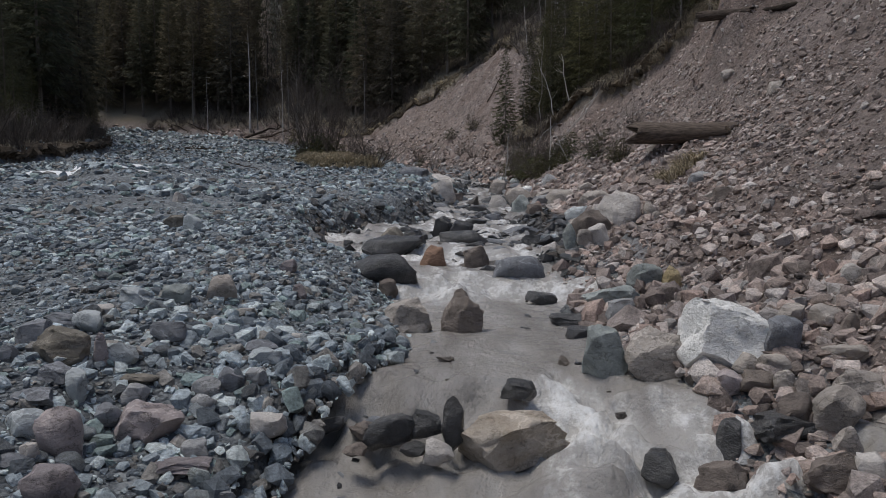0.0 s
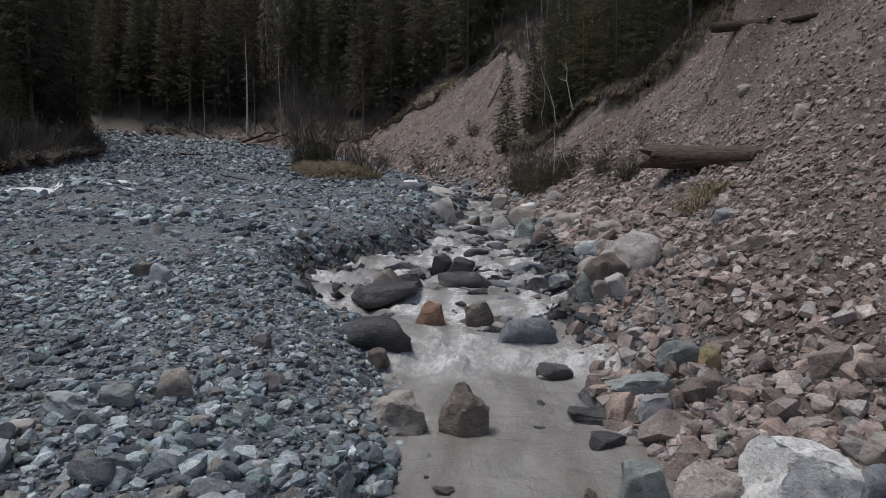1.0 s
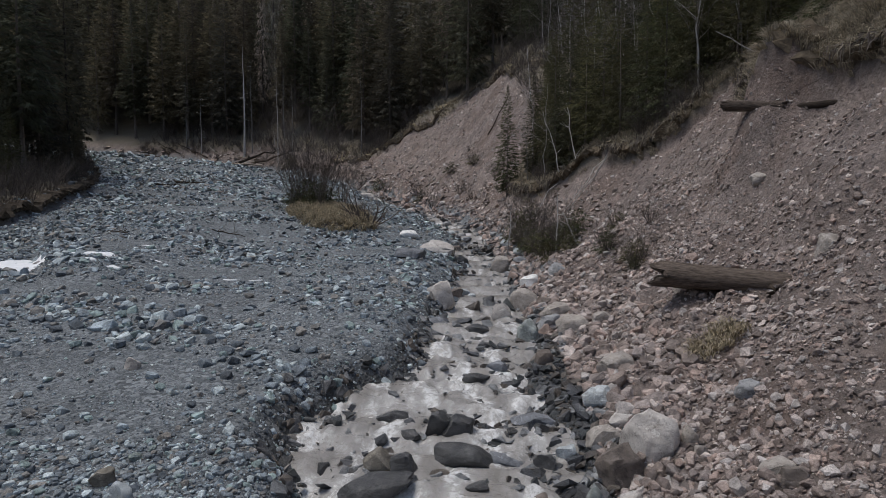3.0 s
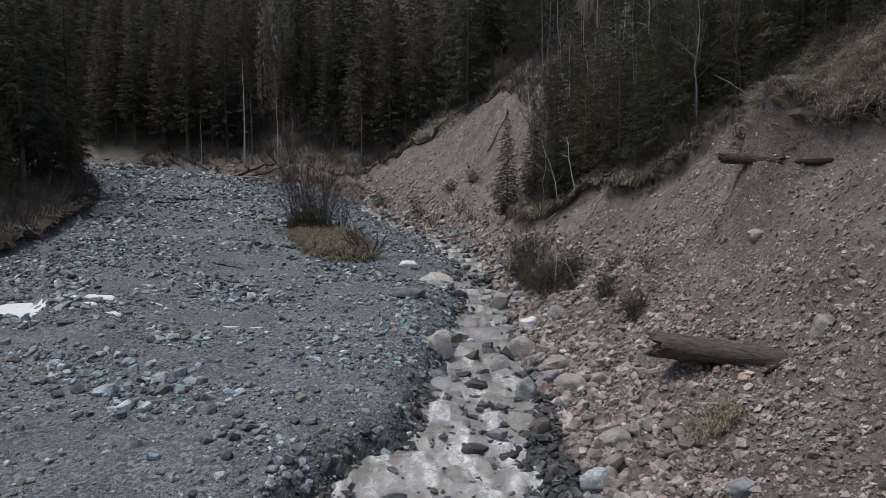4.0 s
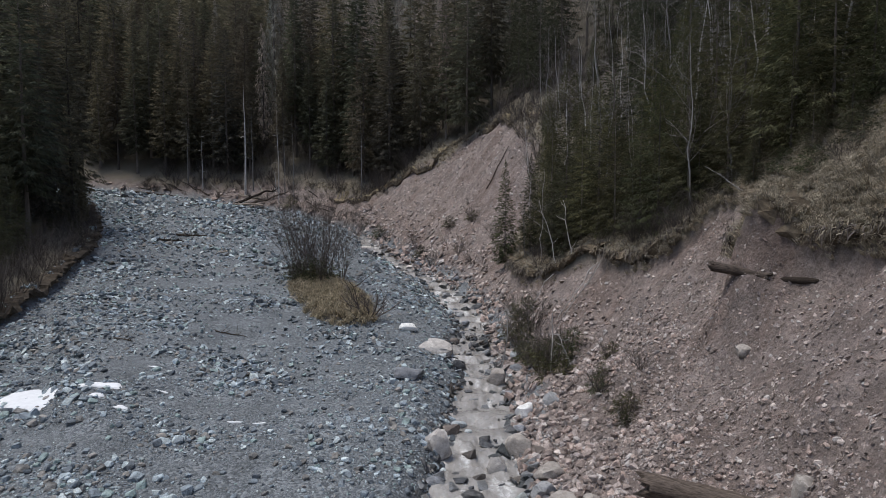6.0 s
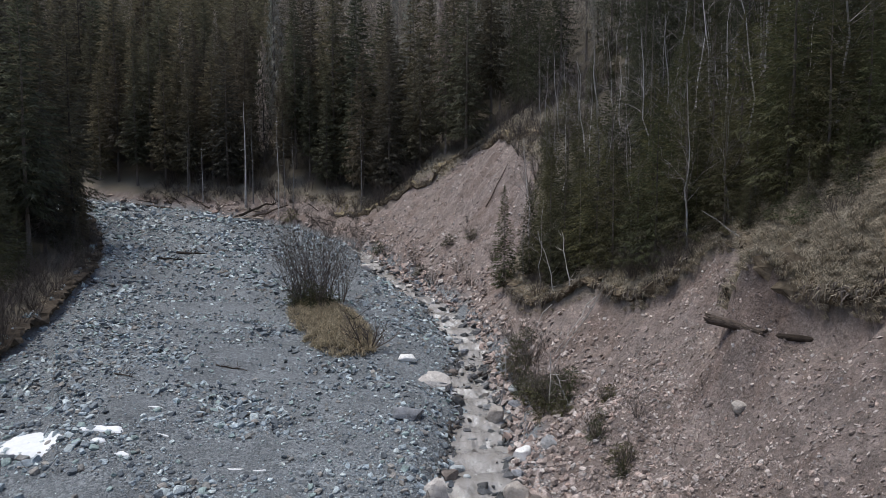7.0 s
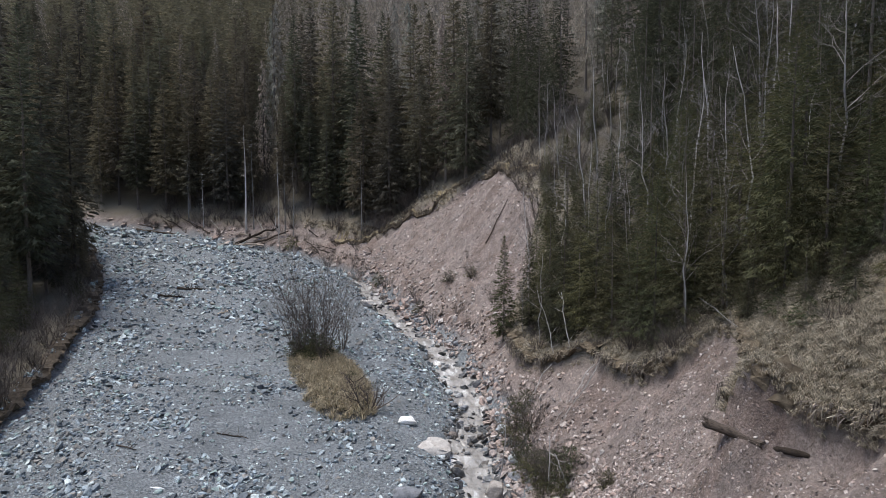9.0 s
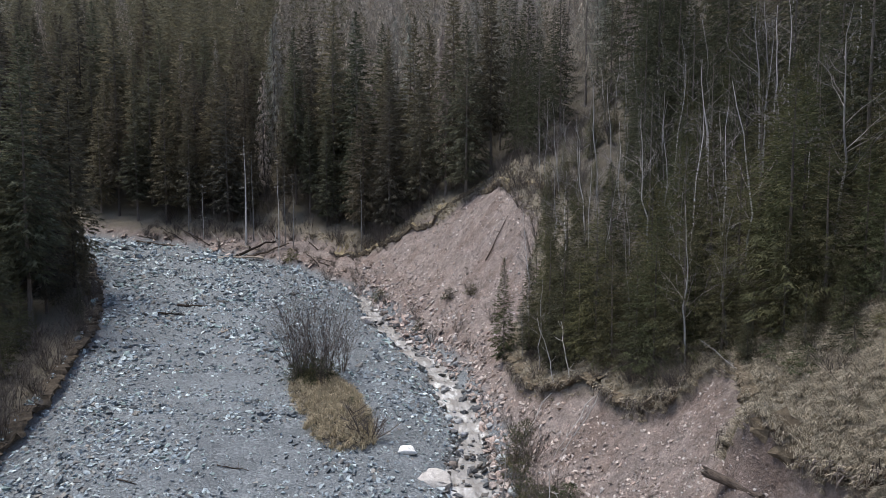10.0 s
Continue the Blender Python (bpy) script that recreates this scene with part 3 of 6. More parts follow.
CHIPS = [chip(12, dice.uniform(0.26, 0.7), 100 + i) for i in range(30)]
LUMPS = [chip(18, dice.uniform(0.5, 0.9), 150 + i) for i in range(30)]
PEBBLES = [chip(24, dice.uniform(0.34, 0.72), 400 + i) for i in range(40)]
CRUMBS = [chip(8, dice.uniform(0.35, 0.8), 200 + i) for i in range(14)]
BLOCKS = [rock(230 + i, 2, 11, 0.02) for i in range(16)]


def turns(yaw, tip, lean):
    """Rotation matrices for many stones at once."""
    c, s = np.cos(yaw), np.sin(yaw)
    z = np.zeros_like(c)
    o = np.ones_like(c)
    a = np.stack([np.stack([c, -s, z], -1), np.stack([s, c, z], -1), np.stack([z, z, o], -1)], -2)
    c, s = np.cos(tip), np.sin(tip)
    b = np.stack([np.stack([o, z, z], -1), np.stack([z, c, -s], -1), np.stack([z, s, c], -1)], -2)
    c, s = np.cos(lean), np.sin(lean)
    d = np.stack([np.stack([c, z, s], -1), np.stack([z, o, z], -1), np.stack([-s, z, c], -1)], -2)
    return d @ b @ a


def slopes(x, y):
    h = 0.25
    return (height(x + h, y) - height(x - h, y)) / (2 * h), (height(x, y + h) - height(x, y - h)) / (2 * h)


def poses_on_ground(x, y, size, sink=0.12, wild=0.3):
    """Places and turns for stones of these sizes that lie on the ground."""
    gx_, gy_ = slopes(x, y)
    n = len(x)
    tip = np.arctan(gy_) + dice.normal(0, wild, n)
    lean = -np.arctan(gx_) + dice.normal(0, wild, n)
    side, along = toe(x, y)
    wet = (-side > table(along, INSET)) & (-side < table(along, WIDTH))
    z = np.where(wet, np.maximum(height(x, y), stream_level(along) - 0.05), height(x, y))
    spot = np.stack([x, y, z + size * sink], -1)
    return spot, turns(dice.uniform(0, 6.283, n), tip, lean)


def stones_mesh(name, shapes, spot, turn, size, material):
    pick = dice.randint(0, len(shapes), len(size))
    pieces = []
    for k, (v, f) in enumerate(shapes):
        m = np.where(pick == k)[0]
        if len(m):
            p = np.einsum("nij,vj->nvi", turn[m], v) * size[m][:, None, None] + spot[m][:, None, :]
            g = f[None] + (np.arange(len(m)) * len(v))[:, None, None]
            pieces.append((p.reshape(-1, 3), g.reshape(-1, 3)))
    return mesh_of(name, *join(pieces), material)


def strew(count, x0, x1, y0, y1, chance):
    """Random places in a stretch of the plan, kept by a chance from 0 to 1."""
    x, y = dice.uniform(x0, x1, count), dice.uniform(y0, y1, count)
    keep = (dice.uniform(0, 1, count) < chance(x, y)) & (np.abs(x) < 0.86 * y + 3.0)
    return x[keep], y[keep]


def on_bar(x, y):
    side, along = toe(x, y)
    inside = (-side > table(along, WIDTH) - 0.25) & (wood(x, y) < 0.3) & (island(x, y) < 0.03)
    # coarse along both shores, near by and far up the valley; swept fine gravel with thin stony bands between
    bands = lumps(x * 0.45 + 0.12 * y, y * 1.5, 2.2, 3)
    coarse = np.maximum(1 - ease(y, 9, 15), np.maximum(ease(wood(x, y), -8, -2.5), ease(y, 46, 56)))
    patch = np.clip(0.46 + 1.6 * bands + 0.75 * coarse, 0.10, 1)
    patch = patch * (1 - 0.85 * (np.abs(y - 18.3 - 0.26 * np.abs(x + 1.2)) < 1.1) * (x < -2.2) * (x > -9))
    shore = np.exp(-np.maximum(-side - table(along, WIDTH), 0) / 1.9)
    return inside * np.clip(patch + 0.7 * shore, 0, 1)


def on_talus(x, y):
    side, along = toe(x, y)
    thin = np.interp(side, [0, 3.0, 4.6, 7.5, 12], [1.0, 1.0, 0.9, 0.8, 0.7])
    thin = np.where(along > 58, np.interp(side, [0, 2, 5, 16], [1.0, 0.95, 0.8, 0.5]), thin)
    thin = thin * np.clip(0.85 + 1.0 * lumps(x, y, 2.6, 3), 0.2, 1)
    return (side > 0.05 - table(along, INSET) * table(along, [(21, 1.0), (22.5, 0.1), (31, 0.1), (33, 1.0)])) * (side < table(along, EDGE) - 0.3) * thin


def in_stream(x, y):
    side, along = toe(x, y)
    inner, wide, near = -side, table(along, WIDTH), table(along, INSET)
    heap = np.maximum(np.exp(-((x + 1.05) ** 2 + (y - 12.4) ** 2) / 0.5), np.exp(-((x - 0.5) ** 2 / 0.9 + (y - 13.8) ** 2 / 0.6)))
    cobbles = ease(1.5 + 0.9 * lumps(x, y, 0.8, 2) - inner, 0, 0.3) * ease(along, 22, 23.5) * (1 - ease(along, 30, 33))
    middle = 0.002 + 0.012 * (along > 21) + 0.04 * (along > 30) + 0.9 * heap + 0.95 * cobbles + 0.5 * (along > 46) * (lumps(x, y, 1.6, 2) > -0.05)
    rim = np.maximum(np.exp(-np.abs(inner - wide) / 0.3), np.exp(-np.abs(inner - near) / np.interp(along, [20, 23, 30, 33], [0.25, 0.6, 0.6, 0.3])))
    return (inner > near * table(along, [(21, 0.5), (22.5, 0.0), (31, 0.0), (33, 0.5)]) - 0.25) * (inner < wide + 0.4) * np.clip(middle + rim, 0, 1) * (along < 84)


def sizes(n, lo, hi, power=3.3):
    """Many small stones and few large ones."""
    return lo + (hi - lo) * dice.uniform(0, 1, n) ** power


def loose_stones(name, material, chance, stretches, label, grow=None):
    got = []
    for count, x0, x1, y0, y1, lo, hi, shapes in stretches:
        x, y = strew(count, x0, x1, y0, y1, chance)
        s = sizes(len(x), lo, hi) * (grow(x, y) if grow else 1.0)
        spot, turn = poses_on_ground(x, y, s, 0.12, 0.3)
        me = stones_mesh(name, shapes, spot, turn, s, material)
        got.append(tagged(part(name, me, ground, label), kind="stuff"))
    return got


def single_stones(count, x0, x1, y0, y1, lo, hi, chance, look, label):
    """The larger loose stones near the camera, each an object under the ground."""
    shapes = [mesh_of("stone", v * np.array([1, dice.uniform(0.58, 0.9), dice.uniform(0.26, 0.62)]), f, look, smooth=True, crease=28) for v, f in BLOCKS]
    x, y = strew(6 * count, x0, x1, y0, y1, lambda x, y: chance(x, y) * np.exp(-(y - y0) / 5))
    x, y = x[:count], y[:count]
    s = sizes(len(x), lo, hi, 2.4)
    spot, turn = poses_on_ground(x, y, s, 0.16, 0.28)
    for k in range(len(x)):
        ob = part("stone", shapes[dice.randint(len(shapes))], ground, label)
        ob.matrix_basis = Matrix.Translation(spot[k]) @ Matrix(turn[k].tolist()).to_4x4() @ Matrix.Diagonal((s[k], s[k], s[k], 1))


single_stones(300, -8, 0.5, 3.4, 13, 0.08, 0.22, on_bar, grey_single, "")
single_stones(300, 2.0, 8, 3.4, 14, 0.08, 0.25, on_talus, brown_single, "")
loose_stones("gravel_stones", grey_stone, on_bar, [
    (17000, -9, 1, 3.2, 12, 0.04, 0.19, PEBBLES), (20000, -9, 1, 3.2, 12, 0.03, 0.09, CRUMBS),
    (11000, -20, 1.5, 12, 28, 0.06, 0.34, PEBBLES), (22000, -20, 1.5, 12, 28, 0.05, 0.13, CRUMBS), (24000, -30, 2, 28, 48, 0.08, 0.38, CRUMBS), (16000, -46, 0, 48, 82, 0.12, 0.6, CRUMBS), (4000, -60, -8, 80, 98, 0.2, 0.9, CRUMBS)],
    "loose angular slabs of blue-grey slate",
    lambda x, y: 0.55 + 0.9 * value_noise(x, y + 0.4 * x, 3.4))
loose_stones("talus_stones", brown_stone, on_talus, [
    (11000, 1.6, 9, 3.2, 13, 0.045, 0.21, LUMPS), (32000, 1.6, 9, 3.2, 13, 0.025, 0.11, CRUMBS),
    (7500, 2.0, 9, 13, 27, 0.07, 0.30, LUMPS), (20000, 2.0, 9, 13, 27, 0.04, 0.15, CRUMBS), (46000, 6.0, 16, 12, 28, 0.045, 0.26, CRUMBS), (13000, 2, 13, 27, 50, 0.06, 0.42, CRUMBS), (15000, -10, 14, 50, 78, 0.10, 0.6, CRUMBS), (6000, -60, -8, 70, 112, 0.15, 0.8, CRUMBS)],
    "loose brown talus rubble on the earth slope",
    lambda x, y: np.interp(toe(x, y)[0], [-1, 0.5, 2.5, 5], [1.45, 1.25, 0.9, 0.62]))
loose_stones("talus_stones", brown_stone, lambda x, y: on_talus(x, y) * np.exp(-np.maximum(toe(x, y)[0] + 0.3, 0) / 0.9), [(1700, 1, 7, 6, 40, 0.18, 0.48, LUMPS)],
    "larger loose blocks along the foot of the talus")
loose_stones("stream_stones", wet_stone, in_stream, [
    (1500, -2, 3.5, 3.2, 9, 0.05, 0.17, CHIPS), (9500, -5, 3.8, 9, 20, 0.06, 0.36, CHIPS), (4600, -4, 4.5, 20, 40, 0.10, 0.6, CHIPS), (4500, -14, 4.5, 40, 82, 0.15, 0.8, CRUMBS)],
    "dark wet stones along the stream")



def boulder(label, look, x, y, wide, deep, tall, turn, seed, foot=None, peak=0.14):
    """A single large stone, sunk a little into what it lies on."""
    v, f = rock(seed, 4 if wide > 0.38 and y < 8 else 3, 16, 0.11)
    v[:, :2] *= (1.06 - peak * (v[:, 2:3] + 0.5))
    me = mesh_of("boulder", v * np.array([wide, deep, tall]), f, BOULDER_LOOKS[look], smooth=True, crease=44)
    r = np.random.RandomState(seed)
    z = float(height(np.array([x]), np.array([y]))[0])
    side, along = toe(np.array([x]), np.array([y]))
    if side[0] < 0.1 and -side[0] < table(along[0], WIDTH):
        z = max(z, float(stream_level(along[0])) - 0.02)
    if side[0] > 0.5:
        h = max(wide, deep) * 0.35
        z = min(z, float(np.mean(height(x + h * np.array([-1, 1, 0, 0]), y + h * np.array([0, 0, -1, 1])))) - 0.02)
        steep = math.hypot(*[float(q[0]) for q in slopes(np.array([x]), np.array([y]))])
        z -= (0.16 * tall + 0.12 * deep) * float(ease(steep, 0.55, 1.0))
    if foot is not None:
        z = foot
    ob = new("boulder", me)
    ob.matrix_world = pose(x, y, z + tall * 0.24, r.uniform(-9, 9), r.uniform(-9, 9), turn)
    return tagged(ob, label, "boulder", "boulders along the stream")



rapid_rocks = np.random.RandomState(31)
for k in range(14):
    cx, cy, rx, ry = ((-1.05, 12.5, 0.6, 0.45), (0.55, 13.9, 0.75, 0.5), (2.0, 14.0, 0.45, 2.6), (1.3, 11.6, 0.6, 0.6), (-0.3, 10.3, 0.9, 0.4))[k % 5]
    size = 0.16 + 0.34 * rapid_rocks.uniform() ** 2
    boulder("black wet stone in the rapids", ("dark", "slate", "dark", "umber")[k % 4], cx + rapid_rocks.normal(0, rx), cy + rapid_rocks.normal(0, ry),
            size * 1.2, size * 0.8, size * rapid_rocks.uniform(0.5, 0.9), int(rapid_rocks.uniform(-60, 60)), 800 + k)
for k in range(14):
    size = 0.13 + 0.2 * rapid_rocks.uniform() ** 2
    boulder("black wet stone beside the cascade", ("dark", "slate", "umber")[k % 3], rapid_rocks.uniform(-1.2, 0.0), rapid_rocks.uniform(4.3, 5.7), size * 1.4, size, size * 0.7,
            int(rapid_rocks.uniform(-60, 60)), 900 + k, 0.05)
for k in range(46):
    cy = rapid_rocks.uniform(20, 62)
    a = cy + 12.1
    line = np.interp(cy, [p[1] for p in TOE], [p[0] for p in TOE])
    size = 0.25 + 0.5 * rapid_rocks.uniform() ** 2
    off = table(a, WIDTH) * (rapid_rocks.uniform(-0.05, 0.25) if k % 2 else rapid_rocks.uniform(0.7, 1.1))
    boulder("wet stone at the rim of the upper stream", ("slate", "grey", "dark", "umber", "bluish")[k % 5], line - off, cy, size * 1.25, size * 0.9, size * rapid_rocks.uniform(0.5, 0.9),
            int(rapid_rocks.uniform(-60, 60)), 850 + k)
boulder("blocky pinkish boulder on the gravel", "pink", -2.43, 3.81, 0.30, 0.24, 0.41, 4, 400)
boulder("wedge-shaped pinkish grey boulder on the gravel", "pink", -2.08, 4.22, 0.48, 0.29, 0.31, 20, 401)
boulder("dark pinkish grey boulder on the gravel", "plum", -2.25, 3.38, 0.35, 0.25, 0.23, -19, 402)
boulder("pale flat stone at the gravel edge", "pale", -1.32, 4.45, 0.31, 0.22, 0.19, -8, 403)
boulder("brownish dark boulder with a lichen crust on the gravel", "moss", -2.96, 4.66, 0.43, 0.30, 0.35, 15, 404)
boulder("pale blue-grey boulder on the gravel", "bluish", -2.59, 4.81, 0.29, 0.21, 0.22, 21, 405)
boulder("thin upright pinkish slab on the gravel", "pink", -2.68, 4.72, 0.13, 0.09, 0.35, 6, 406)
boulder("dark flat slab on the gravel", "slate", -1.59, 5.29, 0.33, 0.23, 0.16, 5, 407)
boulder("pale slab leaning on a dark one", "bluish", -1.52, 5.13, 0.29, 0.20, 0.14, 3, 408)
boulder("long dark slab near the water", "plum", -1.74, 3.94, 0.41, 0.29, 0.10, 19, 409)
boulder("brown blocky stone on the gravel", "buff", -2.42, 6.61, 0.33, 0.23, 0.37, 22, 410)
boulder("grey stone with a flat top on the gravel", "green", -2.80, 6.37, 0.34, 0.24, 0.23, 4, 411)
boulder("pale grey slab on the gravel", "bluish", -3.12, 6.18, 0.39, 0.27, 0.26, -12, 412)
boulder("broad pale slab on the gravel", "bluish", -3.14, 5.34, 0.32, 0.22, 0.22, -17, 413)
boulder("rounded slate boulder on the gravel", "slate", -3.34, 4.91, 0.28, 0.19, 0.25, 12, 414)
boulder("long thin dark slab on the gravel", "slate", -3.44, 5.50, 0.39, 0.27, 0.13, -15, 415)
boulder("white-veined leaning slab on the gravel", "bluish", -2.64, 4.31, 0.16, 0.11, 0.29, -12, 416)
boulder("grey slab lying on its side on the gravel", "slate", -2.80, 4.42, 0.31, 0.22, 0.16, -13, 417)
boulder("blue-green flat stone on the gravel", "bluish", -2.70, 3.84, 0.27, 0.19, 0.21, -15, 418)
boulder("dark slab at the gravel's rim", "slate", -2.57, 3.54, 0.20, 0.14, 0.08, -6, 419)
boulder("small pale stone on the gravel", "pale", -2.51, 3.61, 0.12, 0.08, 0.15, -16, 420)
boulder("pale stone on the gravel", "pale", -3.29, 5.84, 0.22, 0.15, 0.14, -1, 421)
boulder("long thin brown slab on the gravel", "moss", -2.36, 4.64, 0.31, 0.21, 0.07, -14, 422)
boulder("flat grey stone on the gravel", "grey", -2.29, 4.46, 0.21, 0.15, 0.17, 22, 423)
boulder("flat slate stone on the gravel", "slate", -2.83, 4.14, 0.31, 0.22, 0.12, -1, 424)
boulder("grey leaning slab on the gravel", "grey", -1.84, 4.65, 0.26, 0.18, 0.17, -11, 425)
boulder("slate stone on the gravel", "slate", -2.37, 4.21, 0.20, 0.14, 0.20, 18, 426)
boulder("grey stone near the water", "grey", -1.72, 4.11, 0.21, 0.15, 0.17, 10, 427)
boulder("pale grey stone on the gravel", "grey", -1.81, 4.52, 0.20, 0.14, 0.15, -12, 428)
boulder("greenish stone near the water", "green", -1.58, 3.83, 0.15, 0.11, 0.15, -23, 429)
boulder("round blue-black stone on the gravel", "slate", -1.69, 4.76, 0.21, 0.15, 0.20, -3, 430)
boulder("flat grey stone on the gravel", "grey", -1.51, 4.85, 0.18, 0.13, 0.14, -2, 431)
boulder("small pale stone on the gravel", "pale", -1.35, 5.65, 0.17, 0.12, 0.13, -18, 432)
boulder("slate stone on the gravel", "slate", -3.26, 4.51, 0.13, 0.09, 0.16, 6, 433)
boulder("reddish slate stone on the gravel", "slate", -2.39, 5.27, 0.30, 0.21, 0.24, -7, 434)
boulder("pale stone on the gravel", "bluish", -1.96, 5.56, 0.18, 0.13, 0.17, -22, 435)
boulder("dark plum stone on the gravel", "plum", -2.03, 7.95, 0.22, 0.16, 0.23, 0, 436)
boulder("dark plum stone on the gravel", "plum", -1.66, 7.01, 0.20, 0.14, 0.21, -13, 437)
boulder("rounded buff boulder at the gravel edge", "buff", -0.41, 6.91, 0.60, 0.45, 0.51, 12, 438)
boulder("brown angular boulder standing in the stream", "brown", 0.22, 6.78, 0.48, 0.34, 0.65, -4, 439)
boulder("long dark wet boulder in the rapids", "dark", -0.85, 8.97, 1.00, 0.55, 0.54, -5, 440)
boulder("rust-brown boulder in the rapids", "rust", -0.16, 9.76, 0.44, 0.35, 0.52, -11, 441)
boulder("dark brown boulder in the rapids", "umber", 0.52, 9.85, 0.46, 0.37, 0.50, 10, 442)
boulder("dark grey boulder beside the rapids", "slate", 1.15, 9.16, 0.79, 0.55, 0.53, 1, 443)
boulder("reddish brown stone at the gravel edge", "umber", -0.78, 8.59, 0.30, 0.21, 0.33, -21, 444)
boulder("wet buff boulder with an ochre stain in the cascade", "ochre", 0.52, 4.52, 0.86, 0.50, 0.42, 11, 445, 0.02, 0.15)
boulder("upright black wet stone beside the cascade", "dark", 0.07, 4.44, 0.18, 0.12, 0.47, 7, 446)
boulder("layered black wet slab beside the cascade", "dark", -0.40, 4.45, 0.42, 0.21, 0.28, 9, 447)
boulder("black wet slab beside the cascade", "dark", -0.14, 4.53, 0.28, 0.20, 0.21, 4, 448)
boulder("small pale stone below the cascade", "pale", -0.03, 4.31, 0.24, 0.17, 0.21, -12, 449)
boulder("black hump of rock under the fast water", "dark", 0.61, 4.86, 0.30, 0.21, 0.19, 13, 450)
boulder("low dark stone in the stream", "dark", 1.37, 8.45, 0.43, 0.30, 0.20, 7, 451)
boulder("layered dark slabs at the water edge", "dark", 1.45, 7.03, 0.44, 0.26, 0.21, -14, 452)
boulder("layered dark slab awash at the water edge", "dark", 1.48, 6.43, 0.35, 0.21, 0.17, -6, 453)
boulder("streaked grey-green boulder at the water edge", "green", 1.42, 5.33, 0.42, 0.29, 0.57, 2, 454)
boulder("wedge-shaped grey-buff boulder at the water edge", "buff", 1.95, 5.30, 0.76, 0.45, 0.57, -3, 455)
boulder("flat grey-green slab boulder on the bank", "green", 2.02, 7.20, 0.72, 0.43, 0.35, 3, 456)
boulder("blocky grey boulder on the bank", "grey", 1.98, 6.70, 0.39, 0.27, 0.31, 10, 457)
boulder("smooth grey-green boulder among the talus", "green", 2.58, 7.75, 0.45, 0.31, 0.44, 16, 458)
boulder("yellow ochre boulder among the talus", "yellow", 2.89, 7.66, 0.30, 0.21, 0.47, -6, 459)
boulder("large white limestone boulder on the stream bank", "white", 2.33, 5.01, 0.71, 0.49, 0.70, -14, 460)
boulder("blocky blue-grey boulder beside a white one", "slate", 2.71, 4.82, 0.33, 0.23, 0.39, 9, 461)
boulder("buff block on the stream bank", "buff", 2.41, 4.76, 0.21, 0.15, 0.19, -24, 462)
boulder("broken buff block near the water", "buff", 2.57, 4.66, 0.26, 0.18, 0.19, -8, 463)
boulder("small pinkish block near the water", "pink", 2.22, 4.65, 0.21, 0.14, 0.23, 3, 464)
boulder("brown block near the water", "brown", 2.41, 4.59, 0.26, 0.18, 0.18, -10, 465)
boulder("squared buff block near the water", "buff", 2.55, 4.47, 0.16, 0.11, 0.21, -14, 466)
boulder("broad buff boulder on the talus", "buff", 3.01, 4.37, 0.46, 0.28, 0.33, 18, 467)
boulder("dark-footed boulder on the stream bank", "umber", 2.50, 4.22, 0.27, 0.19, 0.29, 21, 468)
boulder("leaning buff boulder on the stream bank", "buff", 2.72, 4.10, 0.37, 0.26, 0.39, 15, 469)
boulder("pale broken block on the stream bank", "buff", 2.63, 3.87, 0.20, 0.14, 0.25, 0, 470)
boulder("grey slab on the stream bank", "grey", 2.78, 3.84, 0.21, 0.15, 0.13, -3, 471)
boulder("pale slab on the stream bank", "pale", 2.61, 3.59, 0.23, 0.16, 0.22, -6, 472)
boulder("black wet boulder on the stream bank", "dark", 2.41, 4.19, 0.43, 0.30, 0.20, 14, 473)
boulder("black wet stone splashed by the cascade", "dark", 2.05, 4.25, 0.20, 0.14, 0.37, -24, 474)
boulder("dark wet stone below the cascade", "dark", 1.53, 4.16, 0.25, 0.18, 0.26, -23, 475)
boulder("dark brown wet boulder below the cascade", "umber", 1.91, 4.04, 0.39, 0.28, 0.33, -1, 476)
boulder("big wet mottled boulder on the stream bank", "umber", 2.42, 3.66, 0.50, 0.30, 0.28, 10, 477)
boulder("angular buff block on the talus", "buff", 3.05, 5.29, 0.30, 0.21, 0.32, 10, 478)
boulder("buff slab on the talus", "buff", 3.36, 5.27, 0.31, 0.21, 0.22, 12, 479)
boulder("long layered slab on the talus", "buff", 3.08, 4.67, 0.40, 0.20, 0.18, -24, 480)
boulder("pale stone on the talus", "pale", 3.80, 5.64, 0.24, 0.17, 0.21, -10, 481)
boulder("brown stone on the talus", "brown", 3.29, 4.88, 0.15, 0.10, 0.31, -16, 482)
boulder("small buff block on the talus", "buff", 2.93, 5.82, 0.27, 0.19, 0.18, -4, 483)
boulder("long brown slab on the talus", "brown", 2.67, 7.00, 0.42, 0.21, 0.11, 7, 484)
boulder("low black rock island in the rapids", "dark", -0.91, 11.34, 1.20, 0.60, 0.44, 24, 485)
boulder("mossy stones on a rock in the rapids", "moss", -0.96, 12.05, 0.51, 0.35, 0.51, -20, 486)
boulder("dark stones on a rock in the rapids", "dark", -0.56, 11.99, 0.48, 0.33, 0.41, 7, 487)
boulder("black stone in the rapids", "dark", -0.52, 13.31, 0.40, 0.28, 0.23, -17, 488)
boulder("low black slab in the rapids", "dark", -0.90, 14.09, 0.65, 0.33, 0.26, 13, 489)
boulder("angular black block in the rapids", "dark", -0.02, 13.39, 0.50, 0.35, 0.63, 2, 490)
boulder("broad black block in the rapids", "dark", 0.36, 13.42, 0.64, 0.45, 0.49, 21, 491)
